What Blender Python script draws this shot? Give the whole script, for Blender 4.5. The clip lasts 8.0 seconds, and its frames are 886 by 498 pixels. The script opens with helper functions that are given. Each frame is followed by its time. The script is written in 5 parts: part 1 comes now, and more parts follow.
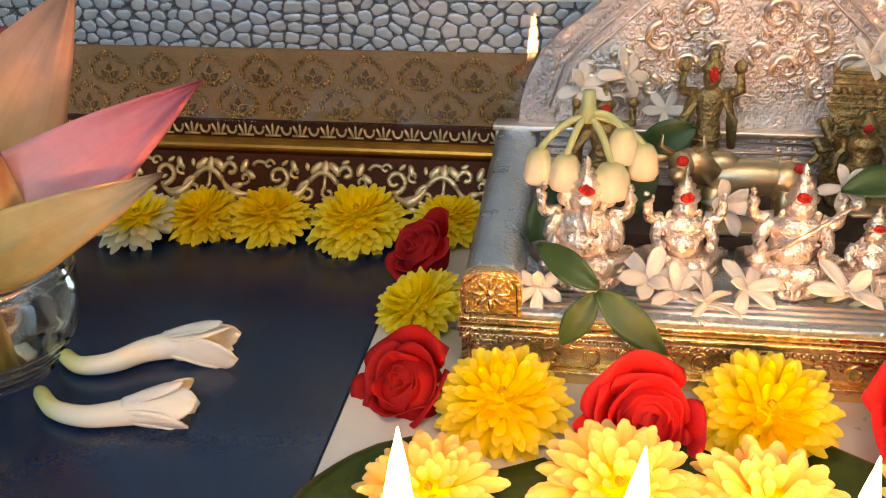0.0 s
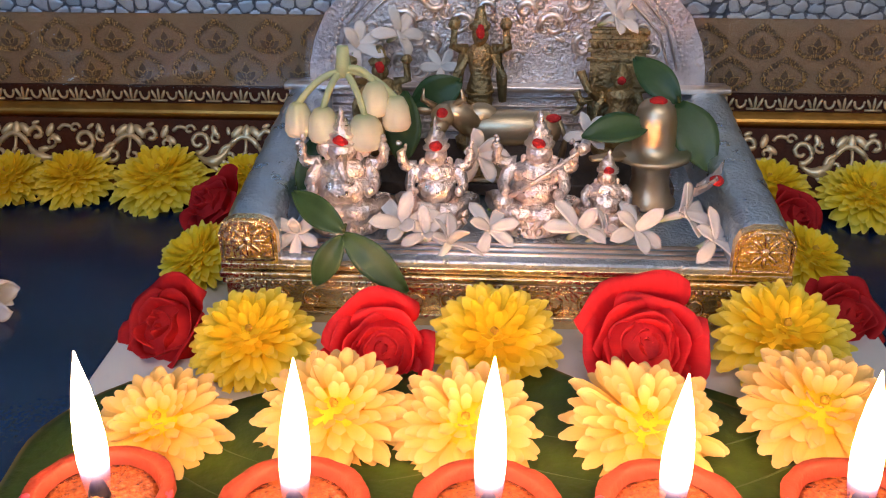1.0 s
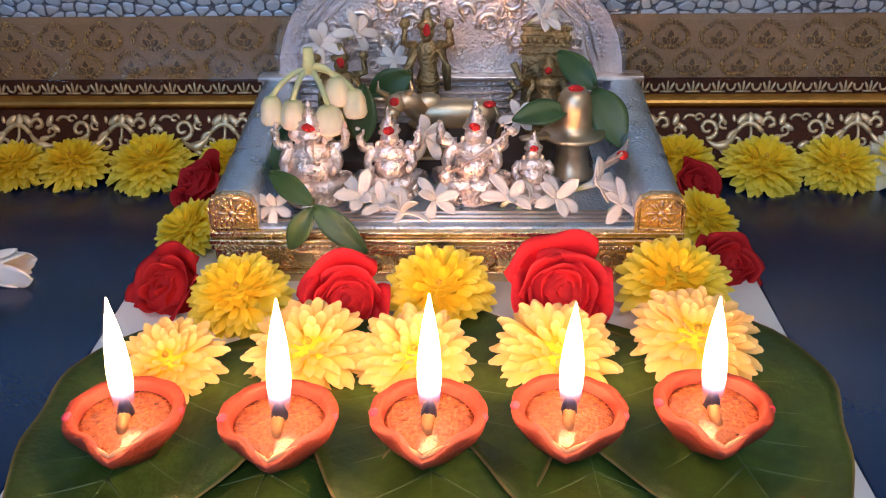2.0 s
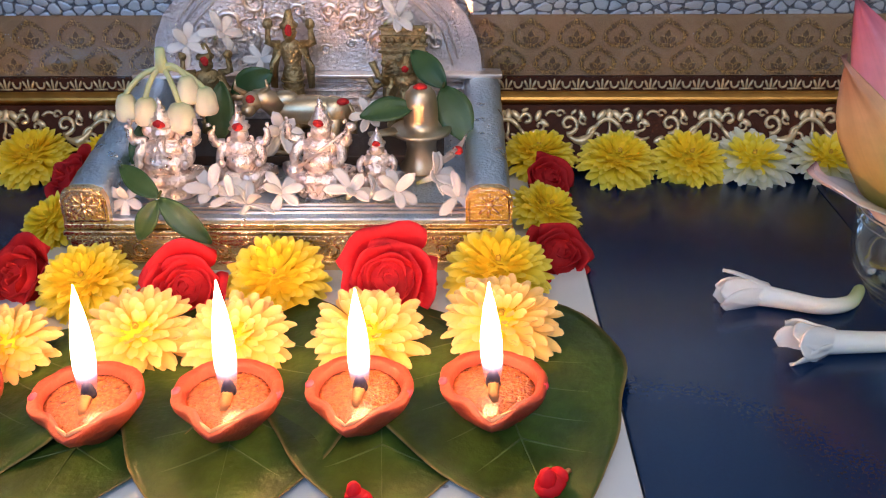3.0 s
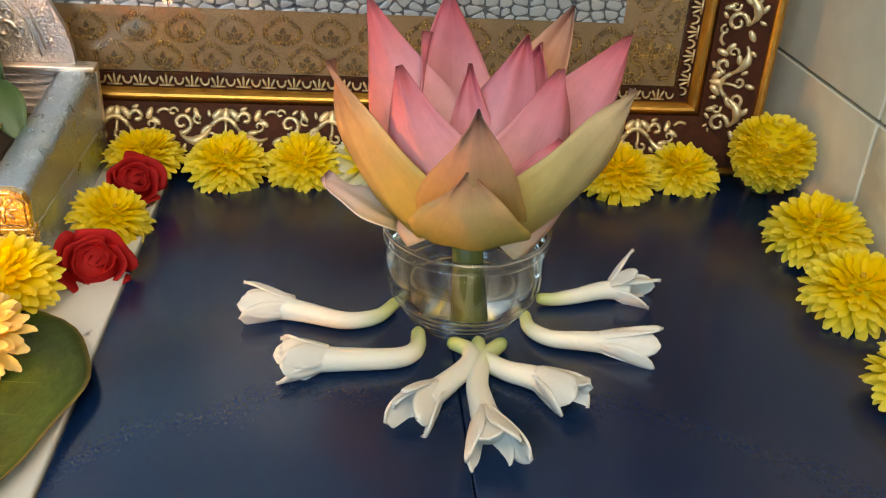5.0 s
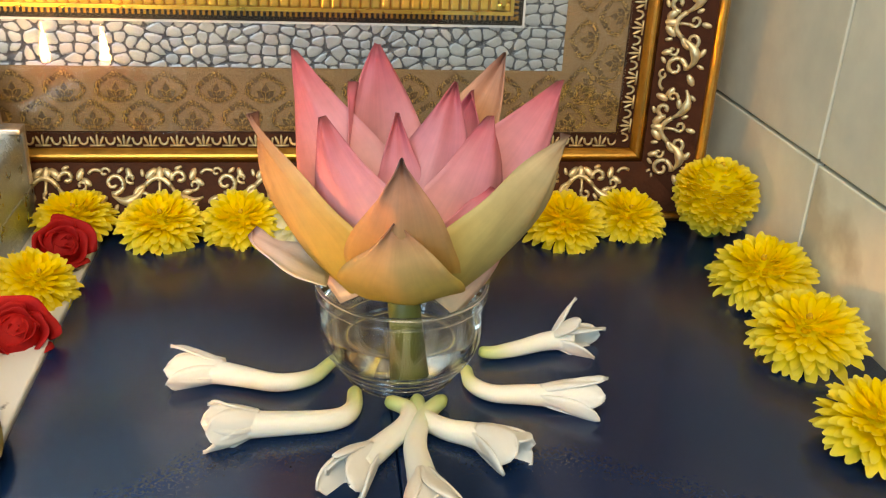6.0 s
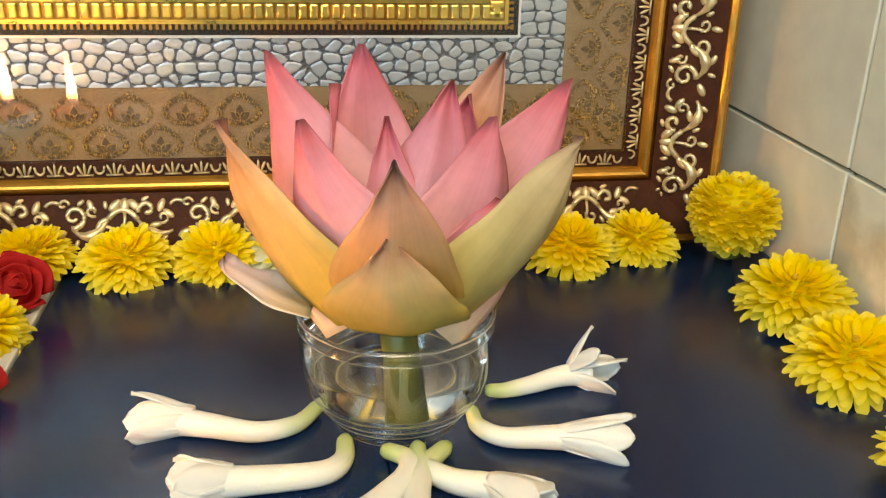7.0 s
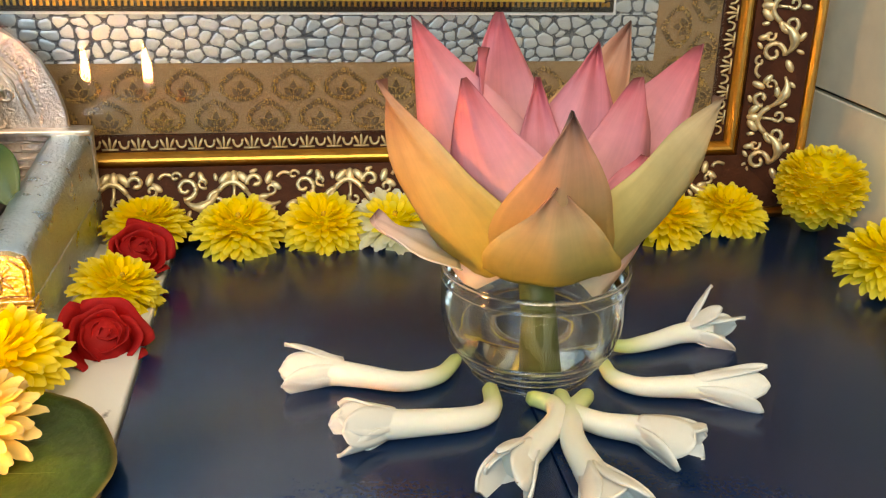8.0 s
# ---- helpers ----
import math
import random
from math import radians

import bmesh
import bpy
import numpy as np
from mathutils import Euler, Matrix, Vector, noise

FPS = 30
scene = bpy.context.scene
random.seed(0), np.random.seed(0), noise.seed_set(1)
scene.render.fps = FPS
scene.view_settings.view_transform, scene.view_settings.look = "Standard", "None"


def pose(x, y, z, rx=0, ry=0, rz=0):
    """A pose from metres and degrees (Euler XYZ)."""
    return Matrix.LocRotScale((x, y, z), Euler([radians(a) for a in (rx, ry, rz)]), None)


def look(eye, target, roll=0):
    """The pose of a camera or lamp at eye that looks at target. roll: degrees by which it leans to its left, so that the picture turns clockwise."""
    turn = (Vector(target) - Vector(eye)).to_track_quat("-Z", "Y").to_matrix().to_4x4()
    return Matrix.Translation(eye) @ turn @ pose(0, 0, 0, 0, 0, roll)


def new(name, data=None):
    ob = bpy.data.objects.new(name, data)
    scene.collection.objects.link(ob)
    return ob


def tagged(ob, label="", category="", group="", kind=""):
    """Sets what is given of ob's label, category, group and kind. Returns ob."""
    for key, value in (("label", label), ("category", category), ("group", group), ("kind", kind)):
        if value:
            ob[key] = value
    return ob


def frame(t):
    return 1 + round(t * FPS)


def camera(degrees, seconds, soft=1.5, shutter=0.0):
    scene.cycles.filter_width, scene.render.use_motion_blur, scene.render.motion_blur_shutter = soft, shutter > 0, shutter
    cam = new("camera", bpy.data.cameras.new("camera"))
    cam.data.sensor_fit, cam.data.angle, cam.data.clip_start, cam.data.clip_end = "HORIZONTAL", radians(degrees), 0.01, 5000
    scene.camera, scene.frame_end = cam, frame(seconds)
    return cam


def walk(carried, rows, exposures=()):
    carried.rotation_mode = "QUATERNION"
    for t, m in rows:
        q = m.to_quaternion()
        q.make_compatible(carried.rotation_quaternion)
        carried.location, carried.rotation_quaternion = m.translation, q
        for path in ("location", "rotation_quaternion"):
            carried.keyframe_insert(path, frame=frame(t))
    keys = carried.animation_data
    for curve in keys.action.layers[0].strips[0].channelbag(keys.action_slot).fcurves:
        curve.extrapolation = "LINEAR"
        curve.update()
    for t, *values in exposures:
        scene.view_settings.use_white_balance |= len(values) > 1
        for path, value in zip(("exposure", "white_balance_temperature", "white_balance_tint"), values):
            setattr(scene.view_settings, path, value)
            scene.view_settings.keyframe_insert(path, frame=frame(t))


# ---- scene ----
cam = camera(51.1, 8.0, soft=1.15)
PATH = [
    (0, (0.011, 0.046, 0.259), (-0.264, 1.841, -0.58), -0.8),
    (0.5, (0.07, 0.04, 0.262), (-0.124, 1.83, -0.608), -0.4),
    (1, (0.101, 0.023, 0.258), (-0.014, 1.81, -0.634), -0.3),
    (1.2, (0.101, 0.002, 0.251), (0.005, 1.784, -0.652), -0.7),
    (2.3, (0.129, -0.089, 0.317), (0.087, 1.671, -0.632), -0.5),
    (2.5, (0.139, -0.101, 0.324), (0.106, 1.656, -0.631), -0.4),
    (3, (0.211, -0.093, 0.309), (0.192, 1.666, -0.643), -0.3),
    (3.5, (0.278, -0.078, 0.309), (0.302, 1.673, -0.658), 0.6),
    (4, (0.335, -0.072, 0.312), (0.418, 1.683, -0.644), 1.8),
    (4.5, (0.396, -0.071, 0.314), (0.53, 1.681, -0.641), 2.9),
    (5, (0.442, -0.069, 0.309), (0.64, 1.675, -0.65), 3.8),
    (5.2, (0.451, -0.07, 0.308), (0.666, 1.674, -0.647), 4.0),
    (6.3, (0.464, -0.034, 0.291), (0.743, 1.773, -0.517), 2.3),
    (6.5, (0.465, -0.014, 0.27), (0.744, 1.801, -0.520), 2.0),
    (7, (0.465, -0.002, 0.263), (0.763, 1.824, -0.493), 1.5),
    (7.5, (0.438, -0.004, 0.267), (0.742, 1.826, -0.479), 1.4),
    (8, (0.392, -0.019, 0.248), (0.684, 1.81, -0.504), 1.4),
]
EXPOSURES = [(0, 0.46, 9000, 20), (0.5, 0.24, 7400, 22), (1, 0.05, 6400, 24), (2.5, 0.34, 6100, 25), (3.5, 0.42, 6700, 23), (5.0, 0.92, 8800, 14), (6.5, 1.28, 9900, 14), (7.5, 1.38, 9900, 14), (8, 1.17, 9800, 13)]
walk(cam, [(t, look(eye, target, roll)) for t, eye, target, roll in PATH], EXPOSURES)

# ---- world, lamps ----
world = bpy.data.worlds.new("room_air")
scene.world = world
world.use_nodes = True
world.node_tree.nodes["Background"].inputs[0].default_value = (0.55, 0.62, 0.75, 1)
world.node_tree.nodes["Background"].inputs[1].default_value = 0.025


def area_lamp(name, eye, target, w, h, watts, colour):
    data = bpy.data.lights.new(name, "AREA")
    data.shape, data.size, data.size_y, data.energy, data.color = "RECTANGLE", w, h, watts, colour
    ob = new(name, data)
    ob.matrix_world = look(eye, target)
    return ob


area_lamp("ceiling_lamp", (0.45, -0.75, 1.6), (0.35, 0.45, 0.1), 1.3, 0.5, 12.4, (1.0, 0.94, 0.84))
area_lamp("window_light", (-0.5, -2.1, 1.02), (0.15, 0.6, 0.1), 1.7, 1.1, 32.0, (0.33, 0.63, 1.0))


# ---- materials ----
def mat(name, col, rough=0.5, metal=0.0, var=0.15, scale=60, bump=0.0, bscale=300, ramp=None, fine=0.0,
        sss=0.0, trans=0.0, coat=0.0, spots=None, isl=0.0, obj=0.0, thin=0.0, spec=0.5, streak=0.0):
    """A principled material with two scales of variation; ramp runs along the piece's own length (uv y)."""
    m = bpy.data.materials.new(name)
    m.use_nodes = True
    n, l = m.node_tree.nodes, m.node_tree.links
    b = n["Principled BSDF"]
    b.inputs["Roughness"].default_value, b.inputs["Metallic"].default_value = rough, metal
    b.inputs["Coat Weight"].default_value, b.inputs["Specular IOR Level"].default_value = coat, spec
    if sss:
        b.inputs["Subsurface Weight"].default_value = sss
        b.inputs["Subsurface Radius"].default_value = (0.006, 0.004, 0.002)
        b.inputs["Subsurface Scale"].default_value = 0.5
    if trans:
        b.inputs["Transmission Weight"].default_value = trans
    tc = n.new("ShaderNodeTexCoord")
    if ramp:
        sep = n.new("ShaderNodeSeparateXYZ")
        l.new(tc.outputs["UV"], sep.inputs[0])
        cr = n.new("ShaderNodeValToRGB")
        while len(cr.color_ramp.elements) < len(ramp):
            cr.color_ramp.elements.new(0.5)
        for e, (p, c) in zip(cr.color_ramp.elements, ramp):
            e.position, e.color = p, (*c, 1)
        l.new(sep.outputs["Y"], cr.inputs[0])
        colour = cr.outputs[0]
    else:
        rgb = n.new("ShaderNodeRGB")
        rgb.outputs[0].default_value = (*col, 1)
        colour = rgb.outputs[0]

    def shade(factor, low, high, colour):
        mr = n.new("ShaderNodeMapRange")
        mr.inputs["To Min"].default_value, mr.inputs["To Max"].default_value = low, high
        l.new(factor, mr.inputs["Value"])
        mx = n.new("ShaderNodeMix")
        mx.data_type, mx.blend_type = "RGBA", "MULTIPLY"
        mx.inputs["Factor"].default_value = 1
        l.new(colour, mx.inputs["A"])
        l.new(mr.outputs[0], mx.inputs["B"])
        return mx.outputs["Result"]

    no = n.new("ShaderNodeTexNoise")
    no.inputs["Scale"].default_value, no.inputs["Detail"].default_value = scale, 5
    l.new(tc.outputs["Object"], no.inputs["Vector"])
    colour = shade(no.outputs["Fac"], 1 - 1.6 * var, 1 + 1.6 * var, colour)
    if fine:
        nf = n.new("ShaderNodeTexNoise")
        nf.inputs["Scale"].default_value, nf.inputs["Detail"].default_value = bscale, 3
        l.new(tc.outputs["Object"], nf.inputs["Vector"])
        colour = shade(nf.outputs["Fac"], 1 - 1.6 * fine, 1 + 1.6 * fine, colour)
    if streak:
        mp, ns = n.new("ShaderNodeMapping"), n.new("ShaderNodeTexNoise")
        mp.inputs["Scale"].default_value = (26, 1.6, 1)
        ns.inputs["Scale"].default_value, ns.inputs["Detail"].default_value = 1.0, 4
        l.new(tc.outputs["UV"], mp.inputs[0])
        l.new(mp.outputs[0], ns.inputs["Vector"])
        colour = shade(ns.outputs["Fac"], 1 - 1.8 * streak, 1 + 1.4 * streak, colour)
    if isl:
        ge = n.new("ShaderNodeNewGeometry")
        colour = shade(ge.outputs["Random Per Island"], 1 - isl, 1 + isl, colour)
    if obj:
        oi = n.new("ShaderNodeObjectInfo")
        colour = shade(oi.outputs["Random"], 1 - obj, 1 + obj, colour)
    if spots:
        sc, size, scol = spots
        vo = n.new("ShaderNodeTexNoise")
        vo.inputs["Scale"].default_value, vo.inputs["Detail"].default_value = sc, 6
        l.new(tc.outputs["Object"], vo.inputs["Vector"])
        mr = n.new("ShaderNodeMapRange")
        mr.inputs["From Min"].default_value, mr.inputs["From Max"].default_value = size, size + 0.06
        l.new(vo.outputs["Fac"], mr.inputs["Value"])
        mx = n.new("ShaderNodeMix")
        mx.data_type = "RGBA"
        l.new(mr.outputs[0], mx.inputs["Factor"])
        l.new(colour, mx.inputs["A"])
        mx.inputs["B"].default_value = (*scol, 1)
        colour = mx.outputs["Result"]
    l.new(colour, b.inputs["Base Color"])
    if bump:
        nb = n.new("ShaderNodeTexNoise")
        nb.inputs["Scale"].default_value, nb.inputs["Detail"].default_value = bscale, 4
        l.new(tc.outputs["Object"], nb.inputs["Vector"])
        bp = n.new("ShaderNodeBump")
        bp.inputs["Strength"].default_value, bp.inputs["Distance"].default_value = bump, 0.002
        l.new(nb.outputs["Fac"], bp.inputs["Height"])
        l.new(bp.outputs[0], b.inputs["Normal"])
    rm = n.new("ShaderNodeMapRange")
    rm.inputs["To Min"].default_value, rm.inputs["To Max"].default_value = rough * 0.75, min(1, rough * 1.45)
    l.new(no.outputs["Fac"], rm.inputs["Value"])
    l.new(rm.outputs[0], b.inputs["Roughness"])
    if thin:
        tl, mx = n.new("ShaderNodeBsdfTranslucent"), n.new("ShaderNodeMixShader")
        mx.inputs[0].default_value = thin
        l.new(colour, tl.inputs[0])
        l.new(b.outputs[0], mx.inputs[1])
        l.new(tl.outputs[0], mx.inputs[2])
        l.new(mx.outputs[0], n["Material Output"].inputs["Surface"])
    return m


def clear(name, tint, ior, rough=0.0):
    m = bpy.data.materials.new(name)
    m.use_nodes = True
    b = m.node_tree.nodes["Principled BSDF"]
    b.inputs["Base Color"].default_value = (*tint, 1)
    b.inputs["Transmission Weight"].default_value = 1
    b.inputs["IOR"].default_value, b.inputs["Roughness"].default_value = ior, rough
    return m


def film_sheet(name, gloss, rough, tint, haze=0.0):
    """A thin clear sheet: see-through with a fresnel gloss and a little milky haze."""
    m = bpy.data.materials.new(name)
    m.use_nodes = True
    n, l = m.node_tree.nodes, m.node_tree.links
    n.remove(n["Principled BSDF"])
    out = n["Material Output"]
    tr, gl, df = n.new("ShaderNodeBsdfTransparent"), n.new("ShaderNodeBsdfGlossy"), n.new("ShaderNodeBsdfDiffuse")
    tr.inputs[0].default_value = (*tint, 1)
    gl.inputs["Roughness"].default_value = rough
    df.inputs[0].default_value = (0.8, 0.8, 0.8, 1)
    m0, m1 = n.new("ShaderNodeMixShader"), n.new("ShaderNodeMixShader")
    m0.inputs[0].default_value = haze
    l.new(tr.outputs[0], m0.inputs[1])
    l.new(df.outputs[0], m0.inputs[2])
    lw, pw, ml, ad = (n.new("ShaderNode" + k) for k in ("LayerWeight", "Math", "Math", "Math"))
    f0 = ((gloss - 1) / (gloss + 1)) ** 2
    pw.operation, ml.operation, ad.operation = "POWER", "MULTIPLY", "ADD"
    lw.inputs["Blend"].default_value = 0.5
    pw.inputs[1].default_value, ml.inputs[1].default_value, ad.inputs[1].default_value = 5, 1 - f0, f0
    l.new(lw.outputs["Facing"], pw.inputs[0])
    l.new(pw.outputs[0], ml.inputs[0])
    l.new(ml.outputs[0], ad.inputs[0])
    l.new(ad.outputs[0], m1.inputs[0])
    l.new(m0.outputs[0], m1.inputs[1])
    l.new(gl.outputs[0], m1.inputs[2])
    l.new(m1.outputs[0], out.inputs["Surface"])
    if haze:
        tc, nb, bp = n.new("ShaderNodeTexCoord"), n.new("ShaderNodeTexNoise"), n.new("ShaderNodeBump")
        nb.inputs["Scale"].default_value = 45
        bp.inputs["Strength"].default_value, bp.inputs["Distance"].default_value = 0.15, 0.003
        l.new(tc.outputs["Object"], nb.inputs["Vector"])
        l.new(nb.outputs["Fac"], bp.inputs["Height"])
        l.new(bp.outputs[0], gl.inputs["Normal"])
    return m


def flame_mat():
    m = bpy.data.materials.new("flame")
    m.use_nodes = True
    n, l = m.node_tree.nodes, m.node_tree.links
    n.remove(n["Principled BSDF"])
    tc, sep, cr, st, em, tr, mx = (n.new("ShaderNode" + k) for k in
                                   ("TexCoord", "SeparateXYZ", "ValToRGB", "ValToRGB", "Emission", "BsdfTransparent", "MixShader"))
    l.new(tc.outputs["UV"], sep.inputs[0])
    cr.color_ramp.elements[0].position, cr.color_ramp.elements[0].color = 0.2, (0.50, 0.40, 0.85, 1)
    cr.color_ramp.elements[1].position, cr.color_ramp.elements[1].color = 0.38, (1.0, 0.49, 0.185, 1)
    st.color_ramp.elements[0].position, st.color_ramp.elements[0].color = 0.15, (0.03, 0.03, 0.03, 1)
    st.color_ramp.elements[1].position, st.color_ramp.elements[1].color = 0.54, (1, 1, 1, 1)
    st.color_ramp.interpolation = "EASE"
    l.new(sep.outputs["Y"], cr.inputs[0])
    l.new(sep.outputs["Y"], st.inputs[0])
    l.new(cr.outputs[0], em.inputs[0])
    sq, fm, fa = (n.new("ShaderNodeMath") for _ in range(3))
    sq.operation, fm.operation, fa.operation = "POWER", "MULTIPLY", "ADD"
    sq.inputs[1].default_value, fm.inputs[1].default_value, fa.inputs[1].default_value = 3.0, FLAME, 0.8
    l.new(st.outputs[0], sq.inputs[0])
    l.new(sq.outputs[0], fm.inputs[0])
    l.new(fm.outputs[0], fa.inputs[0])
    l.new(fa.outputs[0], em.inputs[1])
    l.new(st.outputs[0], mx.inputs[0])
    l.new(tr.outputs[0], mx.inputs[1])
    l.new(em.outputs[0], mx.inputs[2])
    l.new(mx.outputs[0], n["Material Output"].inputs["Surface"])
    return m


FLAME = 116.0
M_FLAME = flame_mat()
M_BOARD = mat("navy_laminate", (0.0010, 0.0145, 0.056), 0.21, var=0.14, scale=7, bump=0.02, bscale=500, fine=0.1, spec=0.60)
M_MARBLE = mat("white_marble", (0.72, 0.72, 0.70), 0.3, var=0.06, scale=14, spots=(70, 0.68, (0.2, 0.2, 0.21)), bump=0.03)
M_TILE = mat("cream_wall_tile", (0.85, 0.79, 0.64), 0.3, var=0.14, scale=5, spots=(7, 0.62, (0.66, 0.57, 0.42)), fine=0.08, bscale=45, bump=0.06, obj=0.04)
M_GROUT = mat("grey_grout", (0.11, 0.09, 0.07), 0.9, var=0.25, scale=50, bump=0.3)
M_PLASTER = mat("cream_plaster", (0.62, 0.58, 0.52), 0.8, var=0.05, scale=5, bump=0.1)
M_FLOOR = mat("floor_tile", (0.4, 0.36, 0.31), 0.4, var=0.1, scale=6)
M_COUNTER = mat("dark_counter", (0.05, 0.045, 0.045), 0.4, var=0.2, scale=30, bump=0.05)
M_FRAME = mat("mahogany_moulding", (0.058, 0.018, 0.009), 0.55, var=0.35, scale=80, bump=0.2, bscale=400, spec=0.1)
M_GOLD = mat("antique_gold_leaf", (0.52, 0.28, 0.07), 0.34, 1.0, var=0.2, scale=90, bump=0.12, bscale=300)
M_PALE = mat("pale_gilt_relief", (0.70, 0.56, 0.34), 0.36, 0.65, var=0.22, scale=120, bump=0.15, bscale=400)
M_FLUTE = mat("bright_gold", (0.92, 0.70, 0.20), 0.27, 1.0, var=0.12, scale=100, bump=0.08)
M_CLOTH = mat("brown_brocade", (0.33, 0.20, 0.10), 0.55, 0.2, var=0.12, scale=60, fine=0.25, bscale=900, bump=0.5)
M_MOTIF = mat("dark_brocade_motif", (0.14, 0.080, 0.036), 0.55, 0.2, var=0.15, scale=60, fine=0.3, bscale=900, bump=0.4)
M_GLITTER = mat("gold_glitter_thread", (0.74, 0.48, 0.19), 0.30, 0.8, var=0.3, scale=400)
M_PEBBLE = mat("silver_pebble_foil", (0.49, 0.53, 0.57), 0.36, 0.5, var=0.12, scale=60, bump=0.12, bscale=250)
# darker foil for the pebble grooves: their shading put into the colour
M_GROOVE = mat("foil_groove_shade", (0.10, 0.11, 0.13), 0.45, 0.5, var=0.2, scale=80)
M_WHITE = mat("white_card_edge", (0.8, 0.8, 0.8), 0.6, var=0.03)
M_BLACK = mat("black_border", (0.012, 0.009, 0.008), 0.3, var=0.2)
M_PICTURE = mat("blue_print", (0.60, 0.75, 0.93), 0.4, var=0.3, scale=7)
M_GLASS = film_sheet("picture_glass", 1.45, 0.0, (0.97, 0.98, 0.98))
M_WRAP = film_sheet("clear_plastic_wrap", 1.5, 0.05, (0.96, 0.96, 0.97), 0.018)
M_SILVER = mat("embossed_silver_sheet", (0.57, 0.67, 0.76), 0.27, 1.0, var=0.14, scale=60, bump=0.8, bscale=420)
M_BACK = mat("stippled_silver_sheet", (0.80, 0.70, 0.66), 0.30, 1.0, var=0.2, scale=40, bump=0.8, bscale=480)
M_SILVER2 = mat("silver_relief", (0.92, 0.80, 0.72), 0.30, 1.0, var=0.15, scale=90, bump=0.3, bscale=300)
M_FACE = mat("gilt_silver_front", (0.86, 0.66, 0.36), 0.22, 1.0, var=0.18, scale=80, bump=0.45, bscale=420)
M_IDOL = mat("bright_silver", (0.95, 0.80, 0.71), 0.27, 1.0, var=0.12, scale=120, bump=1.0, bscale=300)
M_BRASS = mat("old_brass", (0.42, 0.31, 0.15), 0.42, 1.0, var=0.35, scale=120, bump=0.9, bscale=420)
M_BRASS2 = mat("polished_brass", (0.58, 0.46, 0.30), 0.36, 1.0, var=0.1, scale=60, bump=0.05)
M_KUMKUM = mat("red_powder_mark", (0.62, 0.02, 0.015), 0.85, var=0.2, scale=300, bump=0.6, bscale=700)
M_WOOD = mat("dark_wood_step", (0.05, 0.028, 0.018), 0.5, var=0.3, scale=60, bump=0.2)
M_CLAY = mat("painted_terracotta", (0.26, 0.038, 0.015), 0.55, var=0.14, scale=70, bump=0.3, bscale=350, fine=0.1)
M_CLAY2 = mat("bare_clay_edge", (0.62, 0.30, 0.14), 0.6, var=0.2, scale=200, bump=0.3)
M_PINK = mat("pink_paint_dab", (0.68, 0.05, 0.09), 0.5, var=0.2, scale=200)
M_OIL = mat("golden_ghee", (0.29, 0.082, 0.019), 0.10, var=0.4, scale=260, bump=1.0, bscale=520, coat=0.5, fine=0.3)
M_WICK = mat("cotton_wick", (0.24, 0.11, 0.035), 0.7, var=0.15, scale=300, bump=0.4)
M_CHAR = mat("charred_wick", (0.01, 0.009, 0.012), 0.9, var=0.3, scale=300, bump=0.6)
M_LEAF = mat("betel_leaf", (0.035, 0.085, 0.02), 0.42, var=0.55, scale=26, bump=0.6, bscale=120, fine=0.25, spec=0.22,
             ramp=((0.0, (0.046, 0.086, 0.013)), (0.6, (0.025, 0.058, 0.010)), (0.90, (0.034, 0.066, 0.012)), (1.0, (0.24, 0.17, 0.06))))
M_VEIN = mat("leaf_vein", (0.075, 0.125, 0.035), 0.45, var=0.1, scale=80)
M_LEAF2 = mat("bael_leaf", (0.035, 0.085, 0.022), 0.42, var=0.18, scale=60, bump=0.1, bscale=200)
M_MUM = mat("yellow_petal", (0.8, 0.55, 0.02), 0.6, var=0.05, scale=60, isl=0.07, thin=0.40, streak=0.05, spec=0.3,
            ramp=((0.0, (0.96, 0.68, 0.012)), (0.35, (0.97, 0.78, 0.03)), (1.0, (0.97, 0.84, 0.16))))
M_MUMPALE = mat("pale_yellow_petal", (0.8, 0.6, 0.1), 0.6, var=0.05, scale=60, isl=0.07, thin=0.40, streak=0.05, spec=0.3,
                ramp=((0.0, (0.94, 0.60, 0.05)), (0.35, (0.95, 0.67, 0.18)), (1.0, (0.95, 0.74, 0.36))))
M_MUMDEEP = mat("golden_inner_petal", (0.8, 0.45, 0.01), 0.6, var=0.06, scale=60, isl=0.08, thin=0.40, streak=0.06, spec=0.3,
                ramp=((0.0, (0.96, 0.65, 0.010)), (1.0, (0.97, 0.76, 0.025))))
M_MUMW = mat("white_petal", (0.8, 0.8, 0.7), 0.6, var=0.05, scale=60, isl=0.05, thin=0.40, streak=0.06, spec=0.3,
             ramp=((0.0, (0.80, 0.68, 0.14)), (0.4, (0.84, 0.81, 0.54)), (1.0, (0.86, 0.85, 0.76))))
M_DISC = mat("golden_flower_eye", (0.72, 0.42, 0.02), 0.8, var=0.3, scale=500, bump=0.8, bscale=700)
M_SEPAL = mat("green_calyx", (0.10, 0.16, 0.03), 0.6, var=0.2, scale=80)
M_ROSE = mat("red_rose_petal", (0.5, 0.01, 0.02), 0.62, var=0.12, scale=60, isl=0.10, thin=0.45, streak=0.08, bump=0.12, bscale=120, spec=0.15,
             ramp=((0.0, (0.62, 0.012, 0.018)), (0.6, (0.78, 0.026, 0.034)), (1.0, (0.84, 0.052, 0.064))))
